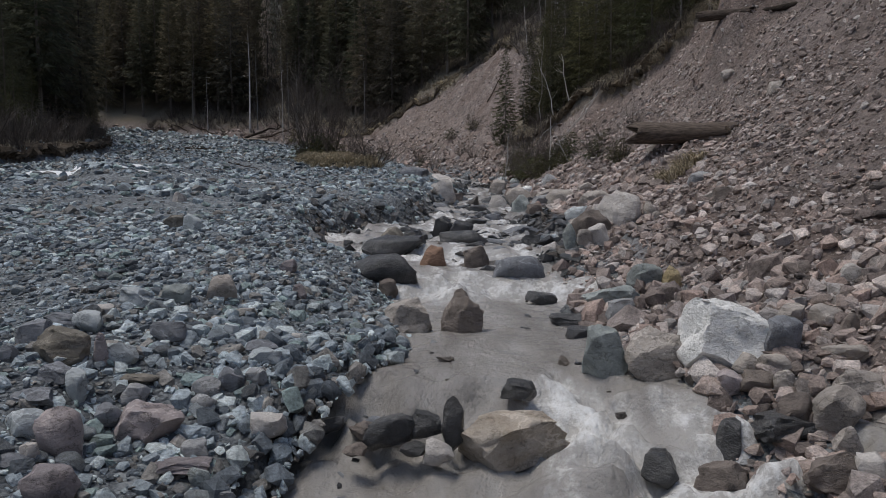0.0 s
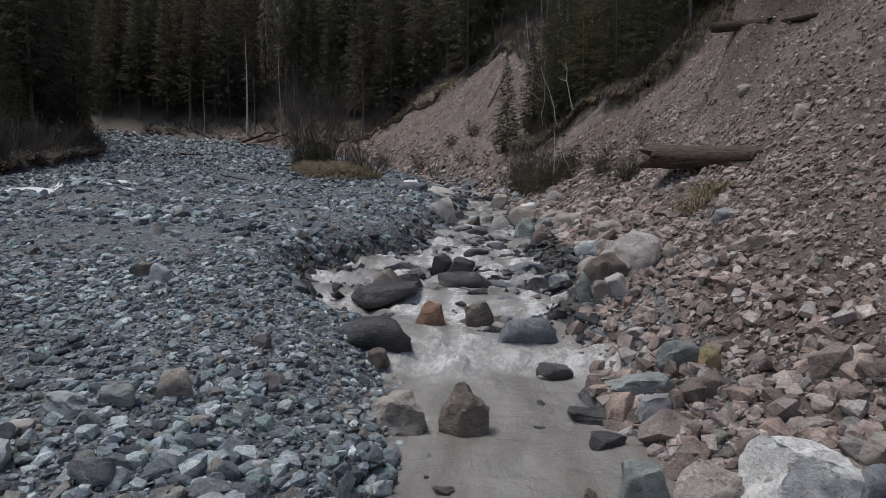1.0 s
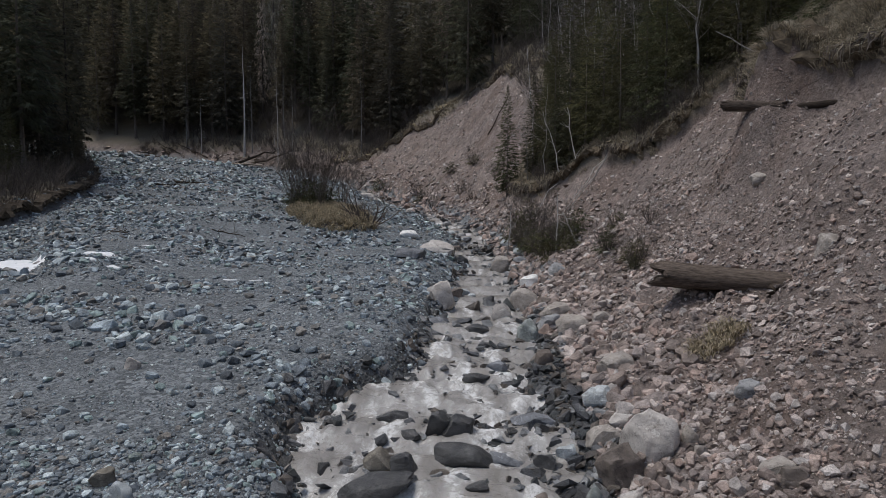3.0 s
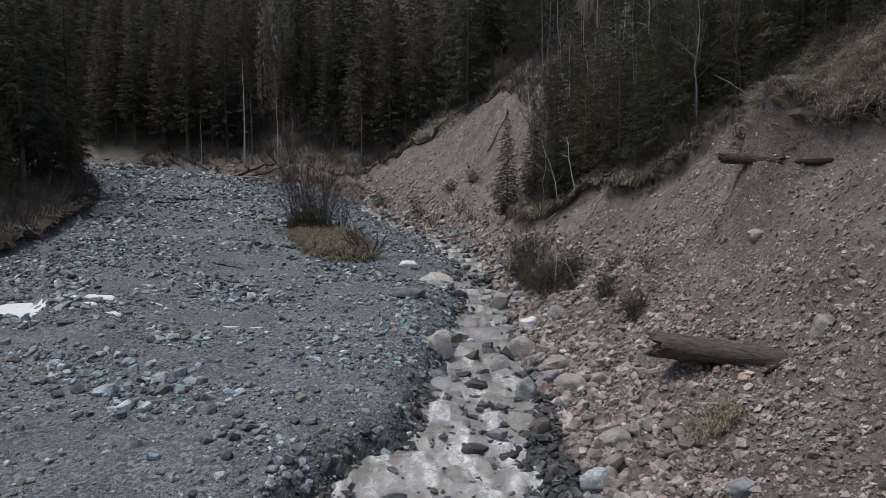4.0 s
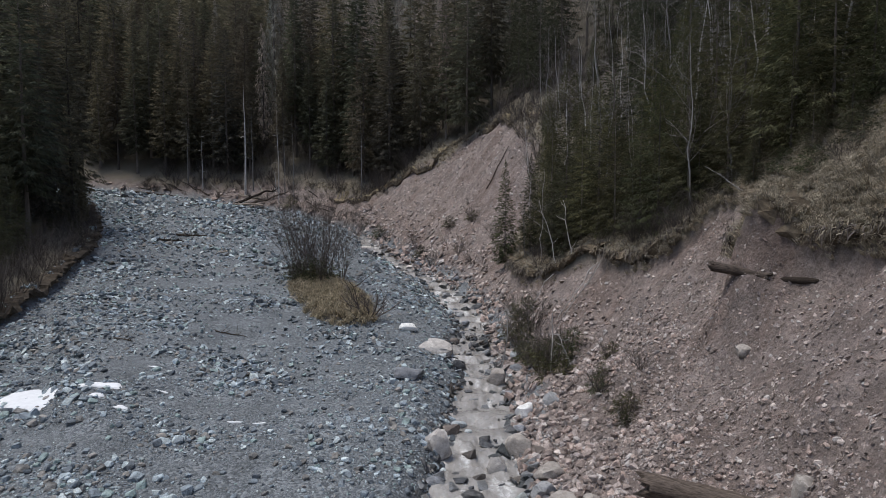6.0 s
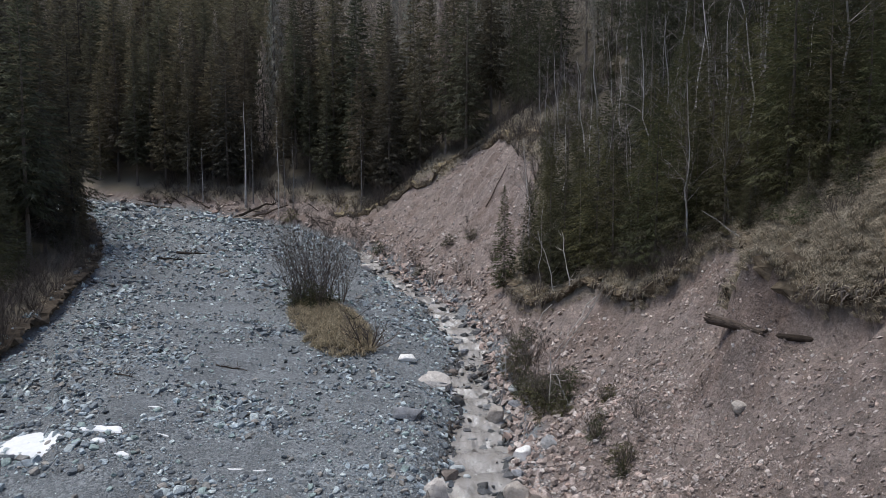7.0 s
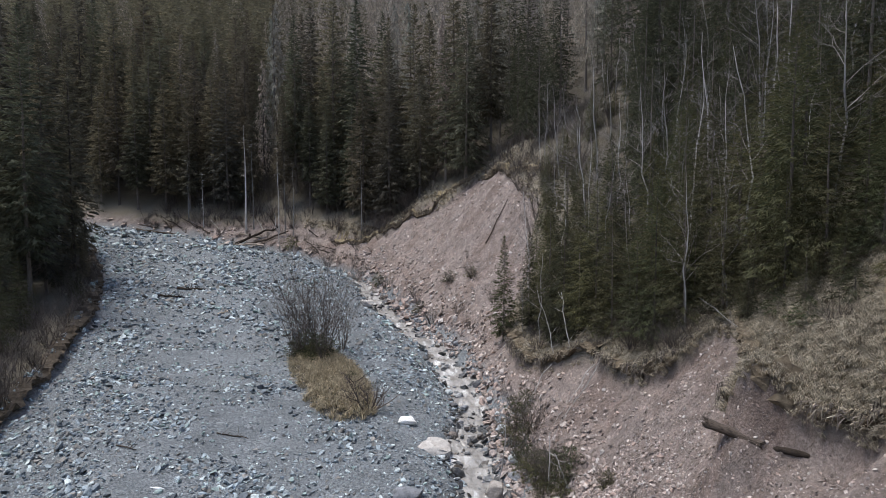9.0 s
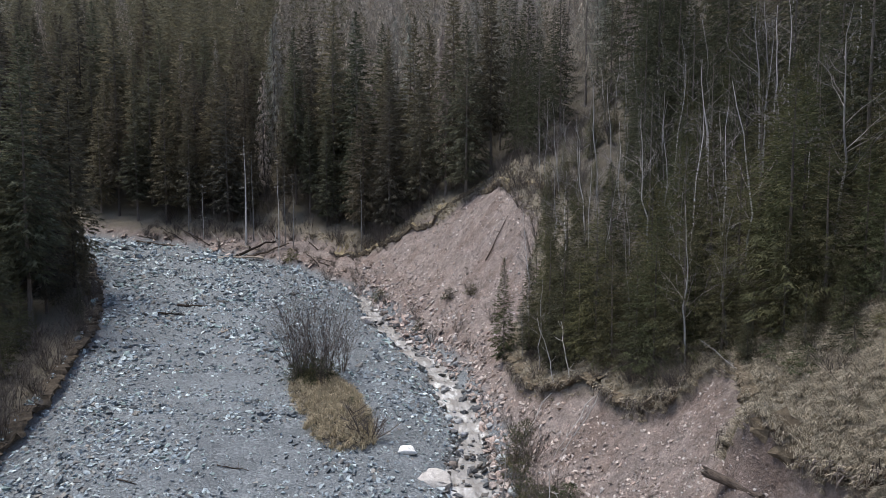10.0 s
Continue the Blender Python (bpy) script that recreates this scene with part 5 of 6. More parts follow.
# ---- the near slope's trees ----
def near_wood():
    spots = [  # x, y, height
        (4.7, 46.5, 8.0, 3), (6.2, 44.0, 7.0, 3), (7.4, 42.6, 8.5, 1), (8.6, 43.5, 11.5, 0), (9.2, 40.5, 9.0, 2), (8.3, 38.0, 7.0, 1), (10.2, 38.5, 10.5, 0),
        (10.2, 33.2, 6.6, 2), (11.4, 34.6, 9.0, 1), (9.4, 34.8, 7.0, 0), (12.6, 33.4, 9.5, 2), (13.6, 29.6, 8.5, 0), (13.1, 31.5, 9.5, 1), (14.2, 26.6, 10.8, 2),
        (15.4, 27.8, 9.0, 0), (12.4, 26.2, 2.4, 0), (13.6, 24.4, 2.6, 2), (14.6, 23.8, 3.0, 1), (15.8, 24.6, 6.0, 1), (17.4, 24.6, 7.0, 0), (12.0, 30.4, 5.0, 3), (7.0, 40.2, 5.0, 3),
        (12.4, 28.4, 6.0, 0), (13.0, 27.0, 4.0, 2), (13.6, 25.8, 5.0, 1), (14.8, 25.2, 7.0, 0), (15.8, 23.6, 5.0, 2), (14.2, 24.6, 2.2, 3), (16.8, 22.8, 4.5, 1), (11.4, 30.0, 7.5, 0), (10.6, 31.6, 8.0, 2),
        (12.3, 26.4, 1.8, 1), (8.9, 36.4, 8.5, 2), (7.7, 39.4, 8.0, 0)]
    for x, y, tall, kind in spots:
        taken[int(x // 6), int(y // 6)].append((x, y))
        plant(YOUNG[kind], "young green spruce on the eroding slope", "tree", "young spruces on the slope", x, y, woods.uniform(0, 360), tall / 9)
    poles = [(11.3, 29.6, 7.5), (12.6, 28.3, 6.5), (20.0, 40.5, 10.5), (21.3, 39.6, 10.0), (22.6, 36.0, 10.5), (17.6, 41.5, 9.5), (15.3, 44.5, 10), (10.8, 42.5, 9.0),
             (16.4, 29.3, 6.0), (18.2, 34.0, 8.0), (13.8, 37.2, 8.0), (6.6, 41.6, 6.0), (5.8, 43.4, 5.0)]
    for x, y, tall in poles:
        plant(BIRCHES[woods.randint(4)], "leafless pale-barked birch among the spruces", "tree", "bare birches", x, y, woods.uniform(0, 360), tall / 9, (woods.uniform(-5, 5), woods.uniform(-5, 5)))
    n = 5000
    x, y = woods.uniform(3, 34, n), woods.uniform(20, 74, n)
    side, along = toe(x, y)
    above = side - table(along, EDGE)
    for i in np.argsort(above):
        if above[i] < 0.9 or above[i] > 24 or x[i] > 0.78 * y[i] + 2 or y[i] < 24 and above[i] < 6 or along[i] > 72 or not room(x[i], y[i], 1.25 if above[i] < 2.5 else 1.6):
            continue
        pick, turn = woods.uniform(), woods.uniform(0, 360)
        if pick < 0.4:
            plant(BIRCHES[woods.randint(4)], "leafless pale-barked birch among the spruces", "tree", "bare birches", x[i], y[i], turn, woods.uniform(0.55, 1.15), (woods.uniform(-6, 6), woods.uniform(-6, 6)))
        else:
            plant(THIN[woods.randint(4)], "young green spruce on the eroding slope", "tree", "young spruces on the slope", x[i], y[i], turn, woods.uniform(0.35, 0.95) * np.interp(above[i], [0, 3, 12], [0.6, 0.9, 1.15]) * (0.65 if 0.18 < x[i] / y[i] < 0.31 else 1.0))


near_wood()



# ---- brush, grass and turf ----
def brush_kind(name, tall, stems, seed, look, spread=0.6, thick=0.016, forks=1, fan=0.5):
    """A leafless shrub: many thin forked stems from one root."""
    r = np.random.RandomState(seed)
    out = []
    for k in range(stems):
        a, far = r.uniform(0, 6.283), r.uniform(0.1, spread)
        way = np.array([math.cos(a) * far, math.sin(a) * far, 1.0])
        limb((math.cos(a) * 0.12, math.sin(a) * 0.12, -0.1), way / np.linalg.norm(way), tall * r.uniform(0.55, 1.05), thick * r.uniform(0.7, 1.2), r, forks, out, fan, 0.35)
    return mesh_of(name, *join(out), look)


def shrub(label, me, x, y, size=1.0, turn=0.0):
    ob = new("shrub", me)
    z = float(height(np.array([x]), np.array([y]))[0])
    ob.matrix_world = pose(x, y, z, 0, 0, turn) @ Matrix.Diagonal((size, size, size, 1))
    return tagged(ob, label, "shrub", "leafless shrubs")


WILLOW = [brush_kind("shrub", 3.2, 15, 500 + i, brush_twig, 0.45, 0.013, 2, 0.85) for i in range(2)]
LOW = [brush_kind("shrub", 1.6, 24, 510 + i, brush_twig, 1.1, 0.013) for i in range(3)]
for x, y, size, turn, kind in ((-9.6, 45.0, 2.1, 0, 0), (-8.2, 45.8, 1.8, 70, 1), (-10.6, 46.8, 1.7, 140, 0), (-7.4, 47.2, 1.5, 200, 1), (-10.2, 44.2, 0.6, 50, 1), (-9.0, 46.4, 2.0, 110, 0), (-9.9, 45.6, 1.8, 250, 1), (-8.6, 44.4, 1.3, 300, 0), (-8.0, 43.4, 0.7, 20, 1)):
    shrub("tall leafless willow shrub on the grassy islet", WILLOW[kind], x, y, size, turn)
SPREADING = brush_kind("shrub", 2.3, 12, 530, brush_twig, 1.5, 0.05, 2, 0.8)
shrub("low spreading leafless shrub on the islet rim", SPREADING, -4.1, 36.6, 1.0, 20)
shrub("low spreading leafless shrub on the islet rim", LOW[1], -5.0, 38.6, 0.8, 80)
for x, y, size, kind in ((4.6, 29.4, 1.2, 0), (5.2, 28.3, 1.1, 1), (4.5, 30.6, 1.0, 2), (5.6, 29.6, 1.0, 0), (4.2, 32.2, 1.1, 1), (4.9, 33.4, 1.3, 2), (4.0, 35.0, 1.2, 0), (4.6, 36.8, 1.2, 1)):
    shrub("tangled leafless brush at the stream bank", LOW[kind], x, y, size, 40 * size * kind)
for x, y, size, kind in ((6.0, 24.3, 0.8, 0), (7.0, 26.4, 0.7, 1), (6.4, 22.4, 0.8, 2), (7.3, 23.6, 0.6, 0), (-0.8, 57.5, 1.3, 1), (1.6, 56.0, 1.0, 2), (3.0, 60.0, 1.2, 0), (-2.6, 63.5, 0.9, 1),
                         (-6.0, 69.0, 1.2, 0), (-10.0, 73.5, 1.3, 2), (-14.0, 77.5, 1.4, 1), (2.6, 52.0, 1.0, 0), (4.6, 54.0, 1.2, 2)):
    shrub("low dark shrub on the bare slope", LOW[kind], x, y, size, 77 * size)
THICKET = [brush_kind("shrub", 2.4, 8, 520 + i, brush_twig, 0.5, 0.022) for i in range(2)]
RUN = ALONG_0 + np.concatenate([[0], np.cumsum([math.hypot(q[0] - p[0], q[1] - p[1]) for p, q in zip(TOE[:-1], TOE[1:])])])
for x, y, size in ((4.9, 29.2, 1.1), (5.5, 28.3, 0.9), (4.6, 30.4, 1.1), (5.2, 30.0, 0.9), (4.7, 28.4, 0.8), (5.9, 29.0, 0.9), (5.4, 27.6, 0.6), (4.3, 31.6, 1.0), (4.4, 33.2, 1.1), (4.2, 34.6, 1.2), (4.8, 36.2, 1.1)):
    plant(BUSHES[int(size * 10) % 2], "dark green spruce bush in the brush at the stream bank", "shrub", "conifer bushes", x, y, 400 * size, size, (12, 8))
for x, y, size in ((6.0, 24.4, 0.6), (6.3, 24.9, 0.5), (7.1, 26.6, 0.6), (6.5, 22.6, 0.7), (6.3, 22.0, 0.5), (-8.7, 44.6, 1.4), (-9.6, 45.4, 1.5), (-8.2, 45.2, 1.3), (-9.0, 44.0, 1.0), (-10.2, 45.0, 1.1), (-4.6, 40.2, 0.5),
                   (3.0, 60.3, 0.9), (0.8, 62.0, 1.0), (-5.6, 40.6, 0.5), (13.2, 23.6, 0.9), (14.4, 22.8, 1.0), (15.2, 22.2, 0.8), (13.0, 25.2, 0.8), (-2.0, 60.6, 1.0), (-7.0, 71.0, 1.2), (-20.0, 83.0, 1.4)):
    plant(BUSHES[int(size * 10) % 2], "low dark green conifer bush on the open ground", "shrub", "conifer bushes", x, y, 500 * size, size, (8, 5))
wood_r = np.random.RandomState(21)


def undergrowth(name, label, spots):
    """A thicket too dense to count: many shrubs as one piece of ground cover."""
    pieces = []
    for me, x, y, size, turn in spots:
        co = np.empty(len(me.vertices) * 3, np.float32)
        me.vertices.foreach_get("co", co)
        tri = np.empty(len(me.polygons) * 3, np.int32)
        me.polygons.foreach_get("vertices", tri)
        c, q = math.cos(turn), math.sin(turn)
        v = co.reshape(-1, 3) * size @ np.array([[c, q, 0], [-q, c, 0], [0, 0, 1]]) + [x, y, float(height(np.array([x]), np.array([y]))[0])]
        pieces.append((v, tri.reshape(-1, 3)))
    tagged(new(name, mesh_of(name, *join(pieces), brush_twig)), label, "undergrowth", kind="stuff")


def beside_toe(a, s):
    """A place a metres along the toe and s metres up the bank."""
    px, py = (np.interp(a, RUN, [p[m] for p in TOE]) for m in (0, 1))
    qx, qy = np.interp(a + 1, RUN, [p[0] for p in TOE]) - px, np.interp(a + 1, RUN, [p[1] for p in TOE]) - py
    return px + qy * s, py - qx * s


spots = []
for k in range(330):
    a = wood_r.uniform(66, 128)
    spots.append((THICKET[k % 2], *beside_toe(a, table(a, EDGE) - 0.4 + 9 * wood_r.uniform() ** 1.5), wood_r.uniform(0.5, 1.3), wood_r.uniform(0, 6.28)))
for k in range(130):
    a = wood_r.uniform(88, 128)
    spots.append((LOW[k % 3], *beside_toe(a, wood_r.uniform(0.3, table(a, EDGE) + 1)), wood_r.uniform(0.3, 0.8), wood_r.uniform(0, 6.28)))
undergrowth("undergrowth", "leafless brown undergrowth along the far forest edge", spots)
spots = []
for k in range(190):
    i = wood_r.uniform(1, len(WOOD) - 5)
    j, f = int(i), i - int(i)
    x, y = (WOOD[j][m] * (1 - f) + WOOD[j + 1][m] * f for m in (0, 1))
    spots.append((THICKET[k % 2], x - 0.2 - 3.5 * wood_r.uniform() ** 2, y + wood_r.uniform(-1, 1), wood_r.uniform(0.4, 1.1), wood_r.uniform(0, 6.28)))
undergrowth("undergrowth", "leafless brown undergrowth on the rim of the wooded bank", spots)
for k in range(10):
    shrub("dark tangled brush under the young spruces", LOW[k % 3], *beside_toe(wood_r.uniform(41.4, 44.5), wood_r.uniform(5.6, 7.4)), wood_r.uniform(0.6, 1.0), wood_r.uniform(0, 360))
for k in range(60):
    a = wood_r.uniform(28, 60)
    shrub("leafless scrub among the young spruces", LOW[k % 3], *beside_toe(a, table(a, EDGE) + 0.5 + 9 * wood_r.uniform()), wood_r.uniform(0.5, 1.1), wood_r.uniform(0, 360))


tawny_grass = plain_material("tawny_grass", (0.27, 0.222, 0.148), (0.45, 0.385, 0.27), 3, 0.85, island=True, bump=0, wide=0.4)


def tufts(name, count, x0, x1, y0, y1, where, tall, look, label, hang=0.0, blades=16, thick=0.0065):
    """Dry grass: thin blades that bend over, in tufts, as one piece of the ground's cover."""
    r = np.random.RandomState(count)
    x, y = r.uniform(x0, x1, count), r.uniform(y0, y1, count)
    m = where(x, y)
    x, y = x[m], y[m]
    gx_, gy_ = slopes(x, y)
    z = height(x, y)
    n = len(x)
    root = np.repeat(np.stack([x, y, z - 0.02], 1), blades, 0) + r.normal(0, 0.05, (n * blades, 3)) * [1, 1, 0.1]
    down = -np.repeat(np.stack([gx_, gy_, gx_ * 0], 1), blades, 0)
    way = r.normal(0, 0.38, (n * blades, 3)) * [1, 1, 0.2] + [0, 0, 0.9] + down * 0.25
    way /= np.linalg.norm(way, axis=1)[:, None]
    far = tall * r.uniform(0.5, 1.25, n * blades)
    mid = root + way * far[:, None] * 0.55
    bow = way + r.normal(0, 0.35, (n * blades, 3)) + down * (0.5 + hang) - [0, 0, 0.9 + hang]
    tip = mid + bow / np.linalg.norm(bow, axis=1)[:, None] * far[:, None] * 0.5
    side = np.cross(way, r.normal(0, 1, (n * blades, 3)))
    side *= (thick + 0.004 * tall) / (np.linalg.norm(side, axis=1)[:, None] + 1e-6)
    v = np.stack([root - side, root + side, mid + side * 0.8, mid - side * 0.8, tip], 1).reshape(-1, 3)
    b = np.arange(n * blades)[:, None] * 5
    f = np.concatenate([b + [0, 1, 2], b + [0, 2, 3], b + [3, 2, 4]])
    return tagged(new(name, mesh_of(name, v, f, look)), label, "grass", kind="stuff")


def on_turf(x, y, lo=-0.1, hi=4.5):
    side, along = toe(x, y)
    above = side - table(along, EDGE) - 0.6 * lumps(x, y, 2.2)
    return (above > lo) & (above < hi) & (side > 0) & (x < 0.78 * y + 2)


tufts("slope_grass", 15000, 8, 22, 14, 31, lambda x, y: on_turf(x, y, -0.1, 5.5), 0.46, dry_grass, "bleached dry grass hanging over the turf edge", 0.5, thick=0.010)
tufts("slope_grass", 3000, 3, 14, 31, 52, lambda x, y: on_turf(x, y, -0.1, 2.0), 0.4, dry_grass, "bleached dry grass along the turf edge", 0.25, thick=0.012)
tufts("scarp_grass", 9000, -30, 20, 56, 88, lambda x, y: on_turf(x, y, -0.2, 2.2), 0.55, dry_grass, "bleached dry grass along the top of the earth scarp", 0.2, 10, 0.03)
tufts("islet_grass", 4500, -13, -2, 33, 50, lambda x, y: island(x, y) > 0.02, 0.6, tawny_grass, "tawny dry grass on the islet", 0.3, 14, 0.012)
tufts("bank_grass", 3500, -50, -14, 20, 90, lambda x, y: (np.abs(wood(x, y) + 0.8 * lumps(x, y, 2.2) - 0.5) < 0.7), 0.4, dry_grass, "dry grass on the rim of the wooded bank", 0.2, 8, 0.02)


tufts("grass_tuft", 110, 4.9, 6.4, 13.9, 15.0, lambda x, y: np.hypot((x - 5.6) / 0.55, (y - 14.4) / 0.32) < 1, 0.5, tawny_grass, "clump of dry grass rooted in the talus", 0.3, thick=0.008)


def hanging_strands(rims, each, far):
    """Dead grass and roots that hang over the undercut rim."""
    r = np.random.RandomState(len(rims))
    n = len(rims) * each
    q = np.repeat(rims, each, 0)
    root = q[:, :3] + r.normal(0, 0.09, (n, 3)) + [0, 0, 0.08]
    out = -np.stack([q[:, 3], q[:, 4], q[:, 3] * 0], 1)
    size = far * r.uniform(0.3, 1.3, n)[:, None] * (0.4 + 1.2 * value_noise(q[:, 0], q[:, 1], 1.1)[:, None])
    mid = root + (out * 0.35 + r.normal(0, 0.15, (n, 3)) + [0, 0, -0.05]) * size
    tip = mid + (out * 0.1 + r.normal(0, 0.22, (n, 3)) + [0, 0, -0.9]) * size
    side = r.normal(0, 1, (n, 3)) * [1, 1, 0.2]
    side *= 0.016 * (1 + far) / np.linalg.norm(side, axis=1)[:, None]
    v = np.stack([root - side, root + side, mid + side, mid - side, tip], 1).reshape(-1, 3)
    b = np.arange(n)[:, None] * 5
    f = np.concatenate([b + [0, 1, 2], b + [0, 2, 3], b + [3, 2, 4]])
    m = r.uniform(0, 1, n) < 0.35
    gone = value_noise(q[:, 0] + 40, q[:, 1], 1.3) < 0.45
    for look, pick in ((dry_grass, m & ~gone), (brush_twig, ~m & ~gone)):
        keep = np.where(np.tile(pick, 3))[0]
        tagged(new("hanging_grass", mesh_of("hanging_grass", v, f[keep], look)), "dead grass and roots hanging over the turf edge", "grass", kind="stuff")


def turf_lip(name, a0, a1, step, label):
    """The undercut rim of sod: a thick ragged roll that stands out over the bare slope."""
    r = np.random.RandomState(int(a0 * 10))
    line = np.array(TOE, float)
    lengths = ALONG_0 + np.concatenate([[0], np.cumsum(np.hypot(*np.diff(line, axis=0).T))])
    runs = np.arange(a0, a1, step)
    rows, rims = [], []
    for a in runs:
        px, py = np.interp(a, lengths, line[:, 0]), np.interp(a, lengths, line[:, 1])
        qx, qy = np.interp(a + 1.5, lengths, line[:, 0]) - np.interp(a - 1.5, lengths, line[:, 0]), np.interp(a + 1.5, lengths, line[:, 1]) - np.interp(a - 1.5, lengths, line[:, 1])
        far = math.hypot(qx, qy)
        ox, oy = qy / far, -qx / far
        s = np.linspace(0.3, 24, 480)
        x, y = px + ox * s, py + oy * s
        side, along = toe(x, y)
        over = side - table(along, EDGE) - 0.6 * lumps(x, y, 2.2)
        hit = np.argmax(over > 0)
        cx, cy = x[hit], y[hit]
        top = float(height(np.array([cx + ox * 0.35]), np.array([cy + oy * 0.35]))[0])
        out = 0.16 + 0.22 * r.uniform()
        deep = 0.22 + 0.28 * float(value_noise(a, 3.0, 0.8))
        sag = 0.9 * float(value_noise(a, 9.0, 1.9)) - 0.35
        out, deep = out * max(0.15, 0.5 + sag), deep * max(0.2, 0.6 + sag)
        prof = [(0.9, (0.9 - 0.35) * 0.75 - 0.08), (0.35, 0.02), (-0.05, -0.03), (-out, -0.12), (-out - 0.03, -0.12 - deep * 0.5), (-out * 0.3, -0.12 - deep), (0.3, -0.10 - deep)]
        rims.append((cx - ox * out * 0.8, cy - oy * out * 0.8, top - 0.06, ox, oy))
        rows.append([(cx + ox * (d + r.normal(0, 0.07)), cy + oy * (d + r.normal(0, 0.07)), top + h + r.normal(0, 0.06)) for d, h in prof])
    v = np.array(rows).reshape(-1, 3)
    k = len(prof)
    idx = (np.arange(len(runs) - 1)[:, None] * k + np.arange(k - 1)[None, :]).ravel()
    f = np.stack([idx, idx + 1, idx + 1 + k, idx + k], 1)
    jump = (np.linalg.norm(np.diff(np.array(rows)[:, 2], axis=0), axis=1) > 0.36) | (value_noise(runs[1:], runs[1:] * 0 + 5.0, 1.7) < (0.5 if step > 0.2 else 0.45))
    keep = ~np.repeat(jump, k - 1)
    part(name, mesh_of(name, v, f[keep], sod), ground, label)
    hanging_strands(np.array(rims), 13 if step < 0.2 else 8, 0.36 if step < 0.2 else 0.5)


sod = plain_material("root_sod", (0.06, 0.046, 0.034), (0.21, 0.17, 0.12), 5, 0.95, bump=0.9, wide=0.1)
turf_lip("turf_edge", 25.5, 60, 0.16, "dark undercut rim of sod and roots")


SCARP = [(-14.2, 83.6), (-12.2, 83.0), (-10.4, 82.2), (-8.6, 81.4), (-7.0, 80.4), (-5.0, 79.9), (-3.0, 79.3), (-0.9, 78.2), (1.4, 78.7), (3.2, 78.2), (4.7, 76.9), (6.2, 73.2), (7.6, 69.6), (9.5, 66.3), (11.3, 62.8)]


def scarp_rim(label):
    """The thick sod that breaks off along the top of the far scarp, with dead grass on it."""
    r = np.random.RandomState(91)
    line = np.array(SCARP, float)
    lengths = np.concatenate([[0], np.cumsum(np.hypot(*np.diff(line, axis=0).T))])
    runs = np.arange(0, lengths[-1], 0.22)
    rows, rims = [], []
    for a in runs:
        p = np.array([np.interp(a, lengths, line[:, 0]), np.interp(a, lengths, line[:, 1])])
        d = np.array([np.interp(a + 0.9, lengths, line[:, 0]) - np.interp(a - 0.9, lengths, line[:, 0]), np.interp(a + 0.9, lengths, line[:, 1]) - np.interp(a - 0.9, lengths, line[:, 1])])
        d /= np.linalg.norm(d)
        back = np.array([-d[1], d[0]])
        p = p + back * (0.9 * float(value_noise(a, 2.0, 2.4)) - 0.45)
        top = float(height(p[:1], p[1:])[0]) + 0.12
        over = float(height(p[:1] + back[0] * 1.1, p[1:] + back[1] * 1.1)[0])
        thick = 0.3 + 0.6 * float(value_noise(a, 7.0, 1.6))
        out = 0.22 + 0.45 * float(value_noise(a, 11.0, 1.1))
        prof = [(1.1, over - top - 0.05), (0.4, 0.16), (0.0, 0.14), (-out, -0.02), (-out - 0.05, -0.1 - thick * 0.5), (-out * 0.5, -0.12 - thick), (0.3, -0.2 - thick)]
        rows.append([(*(p + back * (u + r.normal(0, 0.05))), top + h + r.normal(0, 0.05)) for u, h in prof])
        rims.append((*(p - back * out * 0.7), top + 0.03, back[0], back[1]))
    k = len(prof)
    idx = (np.arange(len(runs) - 1)[:, None] * k + np.arange(k - 1)[None, :])
    upper, lower = idx[:, :3].ravel(), idx[:, 3:].ravel()
    v = np.array(rows).reshape(-1, 3)
    for name, i, look, words in (("turf_edge", upper, dry_turf, "tan dead grass on the broken sod"), ("turf_edge", lower, sod, label)):
        part(name, mesh_of(name, v, np.stack([i, i + 1, i + 1 + k, i + k], 1), look), ground, words)
    hanging_strands(np.array(rims), 12, 0.5)


dry_turf = plain_material("dry_turf", (0.17, 0.135, 0.085), (0.36, 0.30, 0.19), 6, 0.95, bump=0.9, wide=0.2)
scarp_rim("undercut rim of sod above the scarp")


